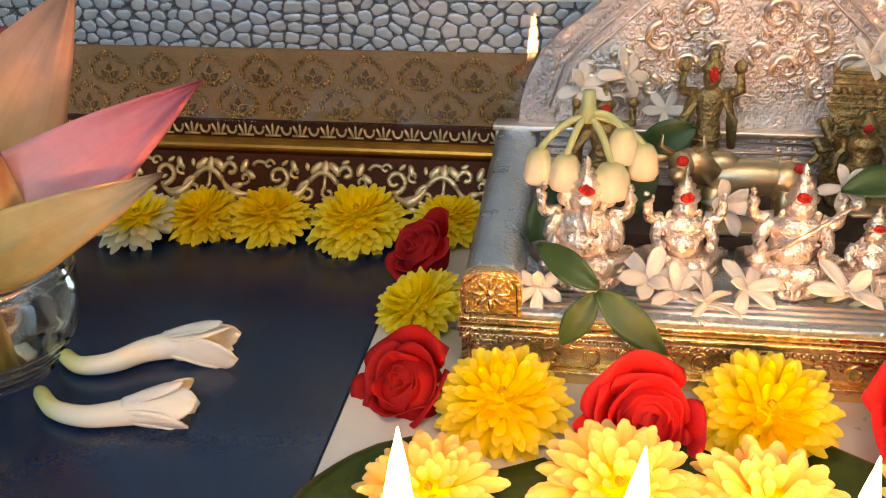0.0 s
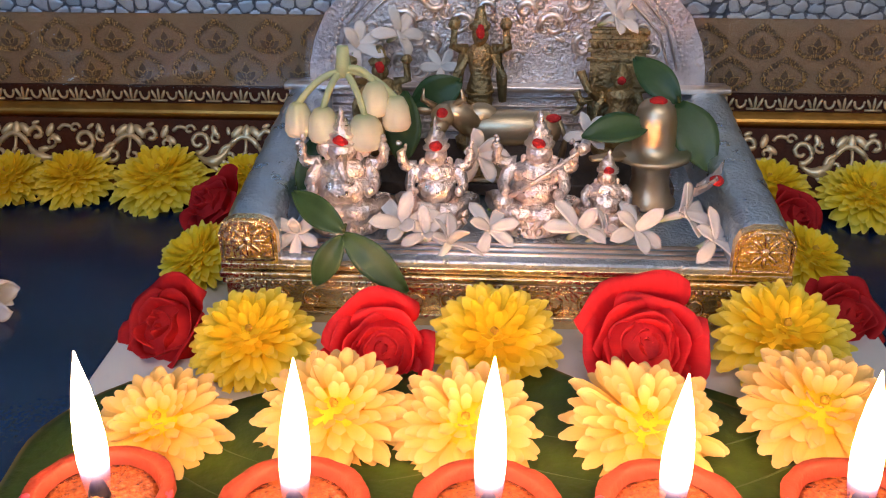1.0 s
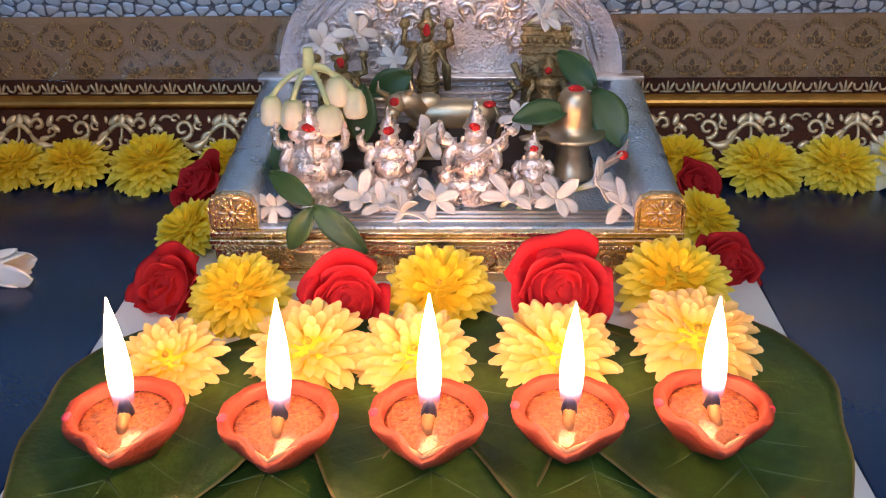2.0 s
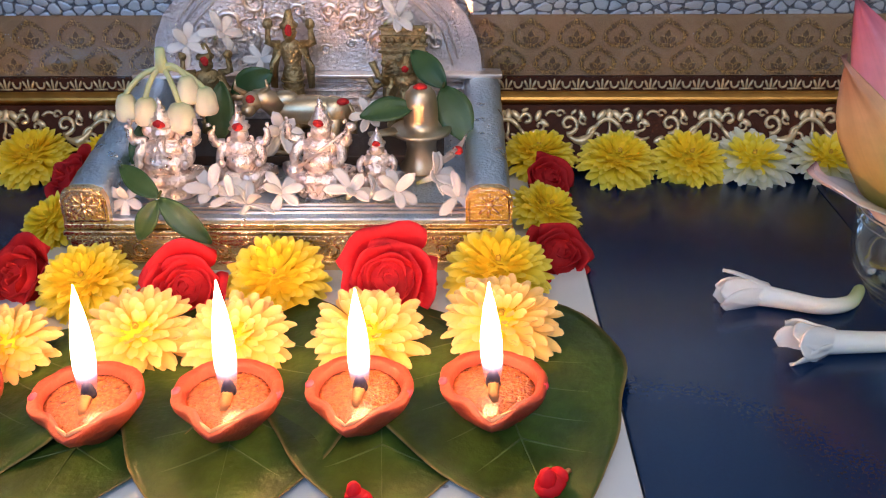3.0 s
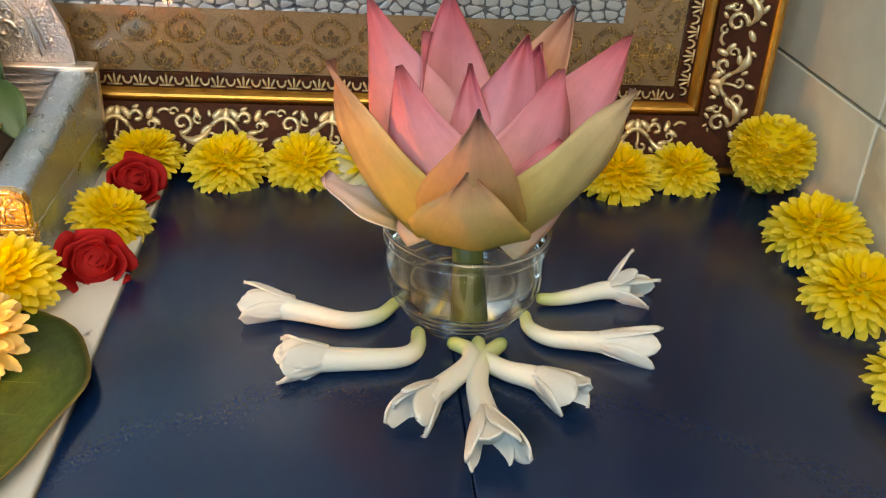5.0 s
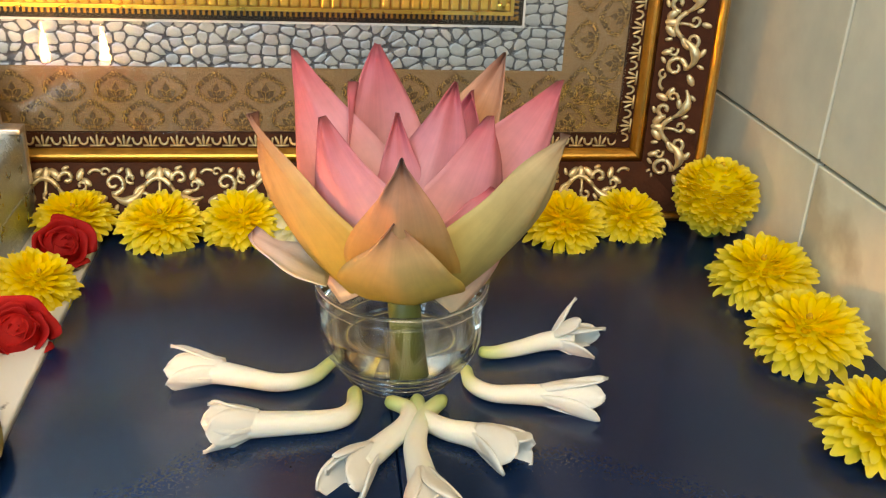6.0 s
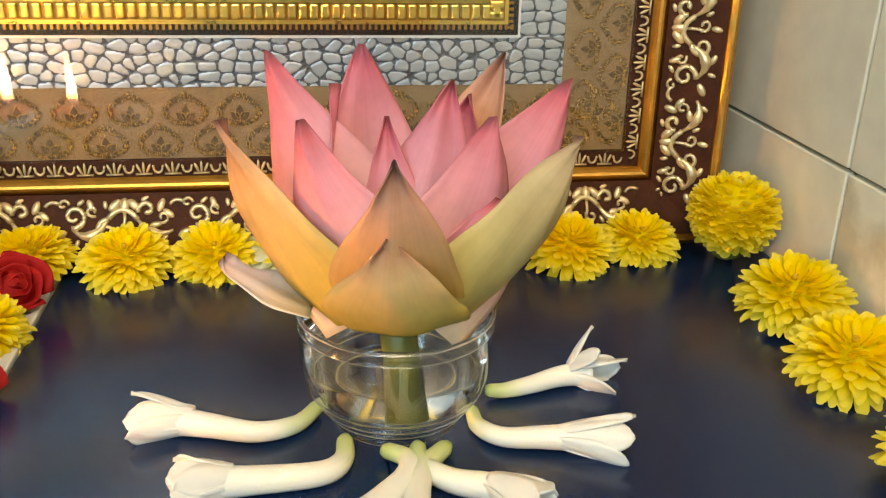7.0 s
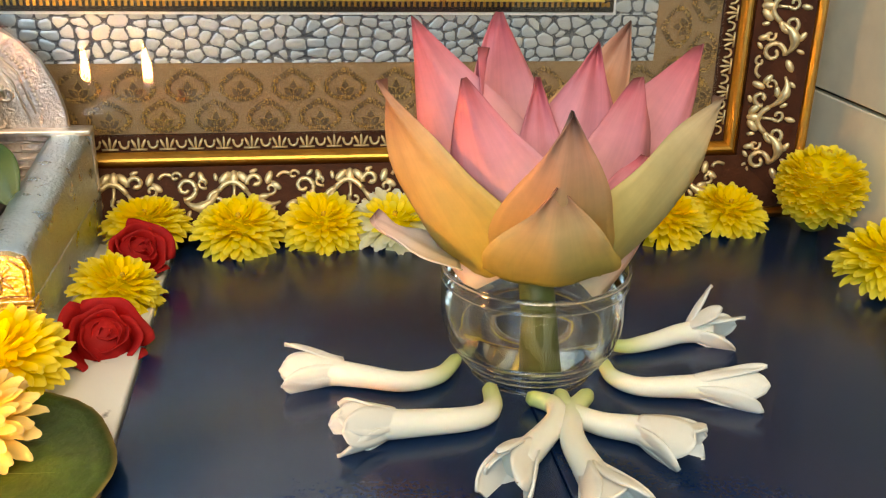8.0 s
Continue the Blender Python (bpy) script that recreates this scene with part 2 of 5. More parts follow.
M_ROSEDARK = mat("dark_rose_petal", (0.4, 0.01, 0.01), 0.62, var=0.14, scale=60, isl=0.10, thin=0.35, streak=0.08, bump=0.12, bscale=120, spec=0.15,
                 ramp=((0.0, (0.38, 0.007, 0.008)), (0.6, (0.50, 0.013, 0.015)), (1.0, (0.58, 0.026, 0.028))))
M_LOTUS = mat("pink_lotus_petal", (0.8, 0.3, 0.4), 0.5, var=0.08, scale=30, thin=0.22, streak=0.06, fine=0.06, bscale=160, bump=0.06,
              ramp=((0.0, (0.86, 0.70, 0.48)), (0.35, (0.86, 0.52, 0.52)), (0.72, (0.82, 0.32, 0.39)), (0.93, (0.70, 0.15, 0.20)), (1.0, (0.30, 0.06, 0.07))))
M_LOTUS2 = mat("outer_lotus_petal", (0.8, 0.6, 0.3), 0.5, var=0.1, scale=30, thin=0.22, streak=0.06, fine=0.06, bscale=160, bump=0.06,
               ramp=((0.0, (0.52, 0.38, 0.05)), (0.35, (0.64, 0.45, 0.12)), (0.7, (0.67, 0.44, 0.21)), (0.94, (0.50, 0.23, 0.14)), (1.0, (0.16, 0.06, 0.05))))
M_LOTUS3 = mat("pale_lotus_petal", (0.8, 0.7, 0.7), 0.5, var=0.08, scale=30, thin=0.22, streak=0.06, bump=0.05, bscale=160,
               ramp=((0.0, (0.74, 0.64, 0.42)), (0.5, (0.86, 0.76, 0.72)), (0.9, (0.82, 0.62, 0.60)), (1.0, (0.22, 0.09, 0.09))))
M_LOTUS4 = mat("greenish_lotus_petal", (0.6, 0.6, 0.4), 0.5, var=0.1, scale=30, thin=0.22, streak=0.06, fine=0.06, bscale=160, bump=0.06,
               ramp=((0.0, (0.50, 0.40, 0.09)), (0.4, (0.62, 0.51, 0.21)), (0.8, (0.62, 0.48, 0.27)), (0.95, (0.46, 0.32, 0.20)), (1.0, (0.16, 0.07, 0.05))))
M_LOTUS5 = mat("peach_lotus_petal", (0.8, 0.5, 0.3), 0.5, var=0.1, scale=30, thin=0.22, streak=0.07, fine=0.06, bscale=160, bump=0.06,
               ramp=((0.0, (0.60, 0.41, 0.07)), (0.45, (0.70, 0.42, 0.16)), (0.8, (0.74, 0.37, 0.24)), (0.94, (0.50, 0.24, 0.17)), (1.0, (0.07, 0.03, 0.03))))
M_STEM = mat("green_stem", (0.11, 0.11, 0.02), 0.5, var=0.25, scale=60, bump=0.1)
M_TUBE = mat("tuberose_white", (0.8, 0.78, 0.7), 0.45, var=0.05, scale=60, sss=0.3, bump=0.05, bscale=150,
             ramp=((0.0, (0.34, 0.42, 0.12)), (0.2, (0.55, 0.60, 0.30)), (0.42, (0.77, 0.75, 0.64)), (1.0, (0.80, 0.78, 0.72))))
M_WPETAL = mat("white_blossom", (0.80, 0.78, 0.72), 0.45, var=0.05, scale=80, thin=0.1)
M_BLOSSOM = mat("cream_blossom", (0.92, 0.86, 0.80), 0.5, var=0.06, scale=80, thin=0.25)
M_STALK = mat("pale_green_stalk", (0.46, 0.52, 0.27), 0.5, var=0.12, scale=90)
M_BUD = mat("cream_bud", (0.8, 0.74, 0.6), 0.45, var=0.08, scale=50, sss=0.3,
            ramp=((0.0, (0.78, 0.72, 0.58)), (0.6, (0.72, 0.68, 0.50)), (1.0, (0.42, 0.46, 0.22))))
M_JAR = film_sheet("jar_glass", 1.75, 0.0, (0.98, 0.99, 0.98))
M_RIB = clear("rib_glass", (0.99, 1.0, 0.99), 1.4)
M_WATER = clear("jar_water", (0.98, 0.98, 0.95), 1.2)


# ---- mesh helpers ----
class Geo:
    """Collects vertices, faces, material slots and uvs of one mesh."""

    def __init__(self):
        self.v, self.f, self.m, self.uv = [], [], [], []

    def add(self, shape, at=None, slot=0):
        v, f, uv = shape
        k = len(self.v)
        at = at or Matrix()
        self.v += [tuple(at @ Vector(p)) for p in v]
        self.f += [tuple(i + k for i in q) for q in f]
        self.m += [slot] * len(f)
        self.uv += uv
        return self

    def roughen(self, amp, freq):
        """Cast unevenness: shifts the vertices by smooth noise."""
        self.v = [tuple(Vector(p) + amp * noise.noise_vector(Vector(p) * freq) + 0.5 * amp * noise.noise_vector(Vector(p) * freq * 2.3)) for p in self.v]
        return self

    def mesh(self, name, mats, smooth=True):
        me = bpy.data.meshes.new(name)
        me.from_pydata(self.v, [], self.f)
        mats = mats if isinstance(mats, (list, tuple)) else [mats]
        for m in mats:
            me.materials.append(m)
        me.polygons.foreach_set("material_index", self.m)
        me.polygons.foreach_set("use_smooth", [smooth] * len(self.f))
        layer = me.uv_layers.new(name="uv")
        idx = np.zeros(len(me.loops), dtype=np.int32)
        me.loops.foreach_get("vertex_index", idx)
        layer.data.foreach_set("uv", np.array(self.uv, dtype=np.float32)[idx].ravel())
        me.update()
        return me


def part(name, geo, mats, parent=None, label="", smooth=True, at=None):
    me = geo if isinstance(geo, bpy.types.Mesh) else geo.mesh(name, mats, smooth)
    ob = new(name, me)
    if parent:
        ob.parent = parent
    if at is not None:
        ob.matrix_local = at
    if label:
        ob["label"] = label
    return ob


def thing(name, at, label, category, group="", kind=""):
    e = new(name)
    e.empty_display_size = 0.01
    e.matrix_world = at
    return tagged(e, label, category, group, kind)


def sheet(fn, nu, nv, thick=0.0):
    """A grid surface from fn(u in -1..1, v in 0..1); with thick it becomes a closed shell."""
    pts = [[Vector(fn(2 * i / nu - 1, j / nv)) for i in range(nu + 1)] for j in range(nv + 1)]
    v = [p for row in pts for p in row]
    uv = [((2 * i / nu - 1) * 0.5 + 0.5, j / nv) for j in range(nv + 1) for i in range(nu + 1)]
    w = nu + 1
    f = [(j * w + i, j * w + i + 1, (j + 1) * w + i + 1, (j + 1) * w + i) for j in range(nv) for i in range(nu)]
    if thick:
        k = len(v)
        low = []
        for j in range(nv + 1):
            for i in range(nu + 1):
                jj = min(max(j, 1), nv - 1)
                du = pts[jj][min(i + 1, nu)] - pts[jj][max(i - 1, 0)]
                dv = pts[min(j + 1, nv)][i] - pts[max(j - 1, 0)][i]
                nn = du.cross(dv)
                nn = nn.normalized() if nn.length > 1e-12 else Vector((0, 0, 1))
                low.append(pts[j][i] - nn * thick)
        v += low
        uv += uv
        f += [tuple(k + i for i in reversed(q)) for q in f]
        ring = [i for i in range(nu)] + [j * w + nu for j in range(nv)] + [nv * w + nu - i for i in range(nu)] + [(nv - j) * w for j in range(nv)]
        f += [(ring[(i + 1) % len(ring)], ring[i], ring[i] + k, ring[(i + 1) % len(ring)] + k) for i in range(len(ring))]
    return [tuple(p) for p in v], f, uv


def lathe(profile, n=24, wobble=None):
    v, uv = [], []
    for j, (r, z) in enumerate(profile):
        for i in range(n):
            a = 2 * math.pi * i / n
            v.append((r * math.cos(a), r * math.sin(a), z))
            uv.append((i / n, j / (len(profile) - 1)))
    f = [(j * n + i, j * n + (i + 1) % n, (j + 1) * n + (i + 1) % n, (j + 1) * n + i) for j in range(len(profile) - 1) for i in range(n)]
    if profile[0][0] > 1e-6:
        f.append(tuple(reversed(range(n))))
    if profile[-1][0] > 1e-6:
        f.append(tuple((len(profile) - 1) * n + i for i in range(n)))
    return v, f, uv


def ball(r, c=(0, 0, 0), n=10, m=6):
    rx, ry, rz = r if isinstance(r, (tuple, list)) else (r, r, r)
    prof = [(math.sin(math.pi * (j + 0.02) / (m + 0.04)), -math.cos(math.pi * (j + 0.02) / (m + 0.04))) for j in range(m + 1)]
    v, f, uv = lathe(prof, n)
    return [(x * rx + c[0], y * ry + c[1], z * rz + c[2]) for x, y, z in v], f, uv


def tube(path, radii, n=6, flat=1.0):
    """A closed tube along a path; radii one number or one for each point."""
    P = [Vector(p) for p in path]
    R = radii if isinstance(radii, (list, tuple)) else [radii] * len(P)
    v, uv = [], []
    ref = Vector((0, 0, 1))
    for j, p in enumerate(P):
        d = (P[min(j + 1, len(P) - 1)] - P[max(j - 1, 0)]).normalized()
        if abs(d.dot(ref)) > 0.95:
            a = d.cross(Vector((0, 1, 0))).normalized()
        else:
            a = d.cross(ref).normalized()
        b = a.cross(d)
        for i in range(n):
            t = 2 * math.pi * i / n
            v.append(tuple(p + R[j] * (math.cos(t) * a + flat * math.sin(t) * b)))
            uv.append((i / n, j / (len(P) - 1)))
    f = [(j * n + (i + 1) % n, j * n + i, (j + 1) * n + i, (j + 1) * n + (i + 1) % n) for j in range(len(P) - 1) for i in range(n)]
    f += [tuple(range(n)), tuple(reversed(range((len(P) - 1) * n, len(P) * n)))]
    return v, f, uv


def box(x0, y0, z0, x1, y1, z1, b=0.0):
    """A box with chamfered edges."""
    if b <= 0:
        v = [(x, y, z) for z in (z0, z1) for y in (y0, y1) for x in (x0, x1)]
        f = [(0, 2, 3, 1), (4, 5, 7, 6), (0, 1, 5, 4), (2, 6, 7, 3), (0, 4, 6, 2), (1, 3, 7, 5)]
        return v, f, [(p[0], p[1]) for p in v]
    bm = bmesh.new()
    bmesh.ops.create_cube(bm, size=1)
    for w in bm.verts:
        w.co = Vector((x0 + (w.co.x + 0.5) * (x1 - x0), y0 + (w.co.y + 0.5) * (y1 - y0), z0 + (w.co.z + 0.5) * (z1 - z0)))
    bmesh.ops.bevel(bm, geom=bm.edges[:], offset=b, segments=2, affect="EDGES", profile=0.5)
    bm.verts.index_update()
    v, f = [tuple(w.co) for w in bm.verts], [tuple(w.index for w in q.verts) for q in bm.faces]
    bm.free()
    return v, f, [(p[0], p[1]) for p in v]


def extrude(outline, y0, y1):
    """A plate from an outline in x, z, between two depths."""
    n = len(outline)
    v = [(x, y0, z) for x, z in outline] + [(x, y1, z) for x, z in outline]
    f = [tuple(range(n)), tuple(reversed(range(n, 2 * n)))] + [(i, i + n, (i + 1) % n + n, (i + 1) % n) for i in range(n)]
    return v, f, [(p[0], p[2]) for p in v]


def bez(a, b, c, n):
    a, b, c = Vector(a), Vector(b), Vector(c)
    return [(1 - t) ** 2 * a + 2 * t * (1 - t) * b + t * t * c for t in (i / n for i in range(n + 1))]


def spiral(cx, cz, r0, r1, a0, a1, n=12):
    return [(cx + (r0 + (r1 - r0) * i / n) * math.cos(radians(a0 + (a1 - a0) * i / n)), 0,
             cz + (r0 + (r1 - r0) * i / n) * math.sin(radians(a0 + (a1 - a0) * i / n))) for i in range(n + 1)]


def outline_petal(v, tip=1.4):
    """Half width along a petal, 0..1."""
    return max(0.02, math.sin(math.pi * min(1, v ** 0.8 * 0.93 + 0.06)) ** (1 / tip))


# ---- setting ----
WALL_X, WALL_Y = 0.815, 0.775
tagged(part("floor", Geo().add(box(-1.7, -2.2, -0.85, 1.0, 0.9, -0.8)), M_FLOOR), "tiled room floor below the counter", "floor", kind="structure")
tagged(part("ceiling", Geo().add(box(-1.7, -2.2, 1.7, 1.0, 0.9, 1.78)), M_PLASTER), "plain white painted ceiling", "ceiling", kind="structure")
tagged(part("wall_west", Geo().add(box(-1.78, -2.2, -0.8, -1.7, 0.9, 1.7)), M_PLASTER), "cream plastered wall", "wall", kind="structure")
tagged(part("wall_south", Geo().add(box(-1.7, -2.28, -0.8, 1.0, -2.2, 1.7)), M_PLASTER), "cream plastered wall", "wall", kind="structure")
wall_n = tagged(part("wall_north", Geo().add(box(-1.7, WALL_Y + 0.006, -0.8, 1.0, WALL_Y + 0.1, 1.7)), M_GROUT), "cream tiled wall behind the picture", "wall", kind="structure")
wall_e = tagged(part("wall_east", Geo().add(box(WALL_X + 0.006, -2.2, -0.8, WALL_X + 0.1, WALL_Y, 1.7)), M_GROUT),
                "cream marbled wall tiles with dark grout joints", "wall", kind="structure")
counter = tagged(part("counter", Geo().add(box(-0.9, 0.1, -0.05, WALL_X - 0.002, WALL_Y, -0.0085, 0.003)), M_COUNTER),
                 "dark counter that carries the altar", "counter", kind="structure")
for name, x0, x1 in (("board", -0.72, -0.0960), ("board", 0.3015, 0.5014), ("board", 0.5018, 0.812)):
    tagged(part(name, Geo().add(box(x0, 0.12, -0.008, x1, 0.70, 0.0, 0.0012)), M_BOARD), "glossy dark navy laminate board on the counter", "board", "navy boards")
tagged(part("marble_slab", Geo().add(box(-0.0950, 0.12, -0.008, 0.3005, 0.655, 0.002, 0.0015)), M_MARBLE),
       "white marble slab with grey flecks under the throne", "slab")

# ---- leaning picture ----
LEAN_A = math.degrees(math.atan(0.015))
FX0, FX1, FV1 = -0.575, 0.776, 0.95
picture = thing("framed_picture", pose(0, 0.653, 0.001, -LEAN_A, 0, 0),
                "large framed picture with ornamental brown and gold moulding", "picture frame")


def rails(a0, a1, w0, w1, name, mats, label, round_n=0):
    """Four mitred rails between insets a0 (outer) and a1 (inner) with depths w0, w1 towards the viewer."""
    made = []
    for side in range(4):
        g = Geo()
        steps = max(1, round_n)
        sec = []
        for i in range(steps + 1):
            t = i / steps
            lift = math.sin(math.pi * t) * (a1 - a0) * 0.45 if round_n else 0
            sec.append((a0 + (a1 - a0) * t, w0 + (w1 - w0) * t + lift))
        sec = [(a0, -0.02)] + sec + [(a1, -0.02)]
        v, uv = [], []
        for a, w in sec:
            if side == 0:
                ends = ((FX0 + a, a), (FX1 - a, a))
            elif side == 1:
                ends = ((FX1 - a, a), (FX1 - a, FV1 - a))
            elif side == 2:
                ends = ((FX1 - a, FV1 - a), (FX0 + a, FV1 - a))
            else:
                ends = ((FX0 + a, FV1 - a), (FX0 + a, a))
            for x, z in ends:
                v.append((x, -w, z))
                uv.append((x, z))
        k = len(sec)
        f = [(2 * i, 2 * i + 1, 2 * i + 3, 2 * i + 2) for i in range(k - 1)]
        f += [(2 * k - 2, 2 * k - 1, 1, 0), tuple(2 * i for i in range(k)), tuple(2 * i + 1 for i in reversed(range(k)))]
        g.add((v, f, uv))
        made.append(part(name, g, mats, picture, label, smooth=False))
    return made


rails(0.0, 0.009, 0.030, 0.033, "outer_bead", M_GOLD, "gilt outer bead", 5)
moulding = rails(0.009, 0.0455, 0.030, 0.010, "moulding", M_FRAME, "dark mahogany moulding with gilt scrolls")
rails(0.0455, 0.0560, 0.008, 0.006, "gold_bead", M_GOLD, "gilt bead", 6)
lip = rails(0.0560, 0.0678, 0.004, 0.002, "lip", M_FRAME, "dark inner lip with gilt crowns")


def along(side):
    """The frame of a side: along x, up z towards the picture's middle."""
    if side == 0:
        return Matrix.Translation((0, 0, 0)), FX0, FX1
    return Matrix.Translation((FX1, 0, 0)) @ Matrix.Rotation(radians(-90), 4, "Y"), 0, FV1


def scroll_pieces():
    """Gilt scrolls of one repeat of the moulding, piece by piece: spirals, stems, leaves."""
    r = 0.0018
    out = []
    for path, rad in (
        (spiral(0.013, 0.023, 0.0085, 0.002, -100, 330, 18), [r * (1.25 - 0.5 * i / 18) for i in range(19)]),
        (spiral(0.035, 0.013, 0.0075, 0.002, 80, 470, 16), [r * (1.2 - 0.5 * i / 16) for i in range(17)]),
        (bez((0.012, 0, 0.014), (0.026, 0, 0.001), (0.036, 0, 0.021), 8), [r * k for k in (0.6, 1, 1.6, 2.2, 2.5, 2.2, 1.6, 1, 0.6)]),
        (bez((0.036, 0, 0.021), (0.046, 0, 0.034), (0.056, 0, 0.020), 8), r * 1.2),
        (spiral(0.062, 0.027, 0.006, 0.0018, 200, -120, 12), r * 1.1),
        (bez((0.056, 0, 0.020), (0.066, 0, 0.004), (0.080, 0, 0.012), 8), [r * k for k in (0.7, 1, 1.5, 2.0, 2.3, 1.9, 1.3, 0.9, 0.6)]),
        (spiral(0.0255, 0.027, 0.0045, 0.0012, 300, -60, 10), r * 0.7), (spiral(0.050, 0.013, 0.005, 0.0012, 120, 480, 10), r * 0.75),
        (spiral(0.073, 0.0215, 0.0045, 0.0012, 250, 600, 10), r * 0.7), (spiral(0.006, 0.0315, 0.004, 0.001, 0, 330, 10), r * 0.65),
        (bez((0.047, 0, 0.024), (0.0475, 0, 0.018), (0.046, 0, 0.013), 4), r * 0.7), (bez((0.078, 0, 0.030), (0.081, 0, 0.036), (0.088, 0, 0.032), 5), r * 0.8),
    ):
        out.append(("scroll", Geo().add(tube(path, rad, 6)).mesh("scroll", M_PALE), Matrix()))
    leaf = Geo().add(ball((0.0029, 0.0019, 0.0053), n=8, m=5)).mesh("relief_leaf", M_PALE)
    for x, z, a, L in ((0.047, 0.030, 0, 1.15), (0.0405, 0.0305, 45, 1.1), (0.0535, 0.0305, -45, 1.1), (0.072, 0.030, 20, 1.0), (0.077, 0.024, -50, 0.9), (0.004, 0.010, 60, 1.0),
                       (0.024, 0.031, -20, 0.85), (0.068, 0.016, 80, 0.85), (0.0475, 0.004, 10, 0.8), (0.026, 0.004, -60, 0.8), (0.0175, 0.033, 50, 0.6), (0.034, 0.031, -10, 0.6), (0.061, 0.035, 70, 0.6), (0.058, 0.010, -30, 0.6), (0.015, 0.004, 20, 0.6), (0.074, 0.006, 40, 0.6)):
        out.append(("relief_leaf", leaf, Matrix.Translation((x, 0, z)) @ Matrix.Rotation(radians(a), 4, "Y") @ Matrix.Diagonal((L, L, L, 1))))
    return out


P_SCROLL = 0.084
PIECES = scroll_pieces()
slope = math.degrees(math.atan2(0.020, 0.0375))
for side in (0, 1):
    m, a0, a1 = along(side)
    a = a0 + 0.03
    while a + P_SCROLL < a1 - 0.02:
        at = m @ Matrix.Translation((a, -0.0292, 0.0115)) @ Matrix.Rotation(radians(-slope), 4, "X")
        if a > -0.4 and not (side and a > 0.5):
            for nm, me, k in PIECES:
                part(nm, me, None, moulding[side], at=at @ k)
        a += P_SCROLL


def crown_motif():
    g = Geo()
    for x, a, L in ((0, 0, 0.0042), (-0.0032, -28, 0.0034), (0.0032, 28, 0.0034)):
        g.add(ball((0.0011, 0.0011, L), n=6, m=4), Matrix.Translation((x, 0, 0.0045)) @ Matrix.Rotation(radians(a), 4, "Y"))
    for s in (-1, 1):
        g.add(tube([(s * (0.0097 + 0.0030 * math.cos(a)), 0, 0.0052 + 0.0034 * math.sin(a)) for a in (math.pi * (1 + i / 8) for i in range(9))], 0.0008, 5))
        g.add(ball(0.0010, (s * 0.0064, 0, 0.0056), 6, 4))
    g.add(tube([(-0.0055, 0, 0.001), (0.0055, 0, 0.001)], 0.0008, 4))
    return g


crown = crown_motif().mesh("crown_relief", M_PALE)
for side in (0, 1):
    m, a0, a1 = along(side)
    a = a0 + 0.075
    while a < a1 - 0.07:
        part("crown_relief", crown, None, lip[side], at=m @ Matrix.Translation((a, -0.0048, 0.0566)) @ Matrix.Diagonal((1.04, 1.2, 1.2, 1)))
        a += 0.0199

# brocade mount with raised motifs
B0, B1 = 0.0678, 0.1186


def ring_plate(a0, a1, w, name, m, label):
    g = Geo()
    g.add(box(FX0 + a0, -w, a0, FX1 - a0, 0.004, a1))
    g.add(box(FX0 + a0, -w, FV1 - a1, FX1 - a0, 0.004, FV1 - a0))
    g.add(box(FX0 + a0, -w, a1, FX0 + a1, 0.004, FV1 - a1))
    g.add(box(FX1 - a1, -w, a1, FX1 - a0, 0.004, FV1 - a1))
    return part(name, g, m, picture, label, smooth=False)


mount = ring_plate(B0, B1, 0.0, "mount", M_CLOTH, "brown brocade mount with a gold leaf pattern")


def ogee(w, h, n=24):
    """An onion-shaped outline, rounded below and pointed above."""
    pts = []
    for i in range(n):
        a = 2 * math.pi * i / n - math.pi / 2
        c, q = math.cos(a), math.sin(a)
        z = h * q if q < 0 else h * (q + 0.38 * q ** 4)
        pts.append((w * math.copysign(abs(c) ** (1.0 if q < 0 else 1.0 + 0.55 * q), c), z))
    return pts


def grain(r):
    v = [(r, 0, 0), (-r, 0, 0), (0, r, 0), (0, -r, 0), (0, 0, r), (0, 0, -r)]
    f = [(0, 3, 4), (3, 1, 4), (1, 2, 4), (2, 0, 4), (3, 0, 5), (1, 3, 5), (2, 1, 5), (0, 2, 5)]
    return v, f, [(0.5, 0.5)] * 6


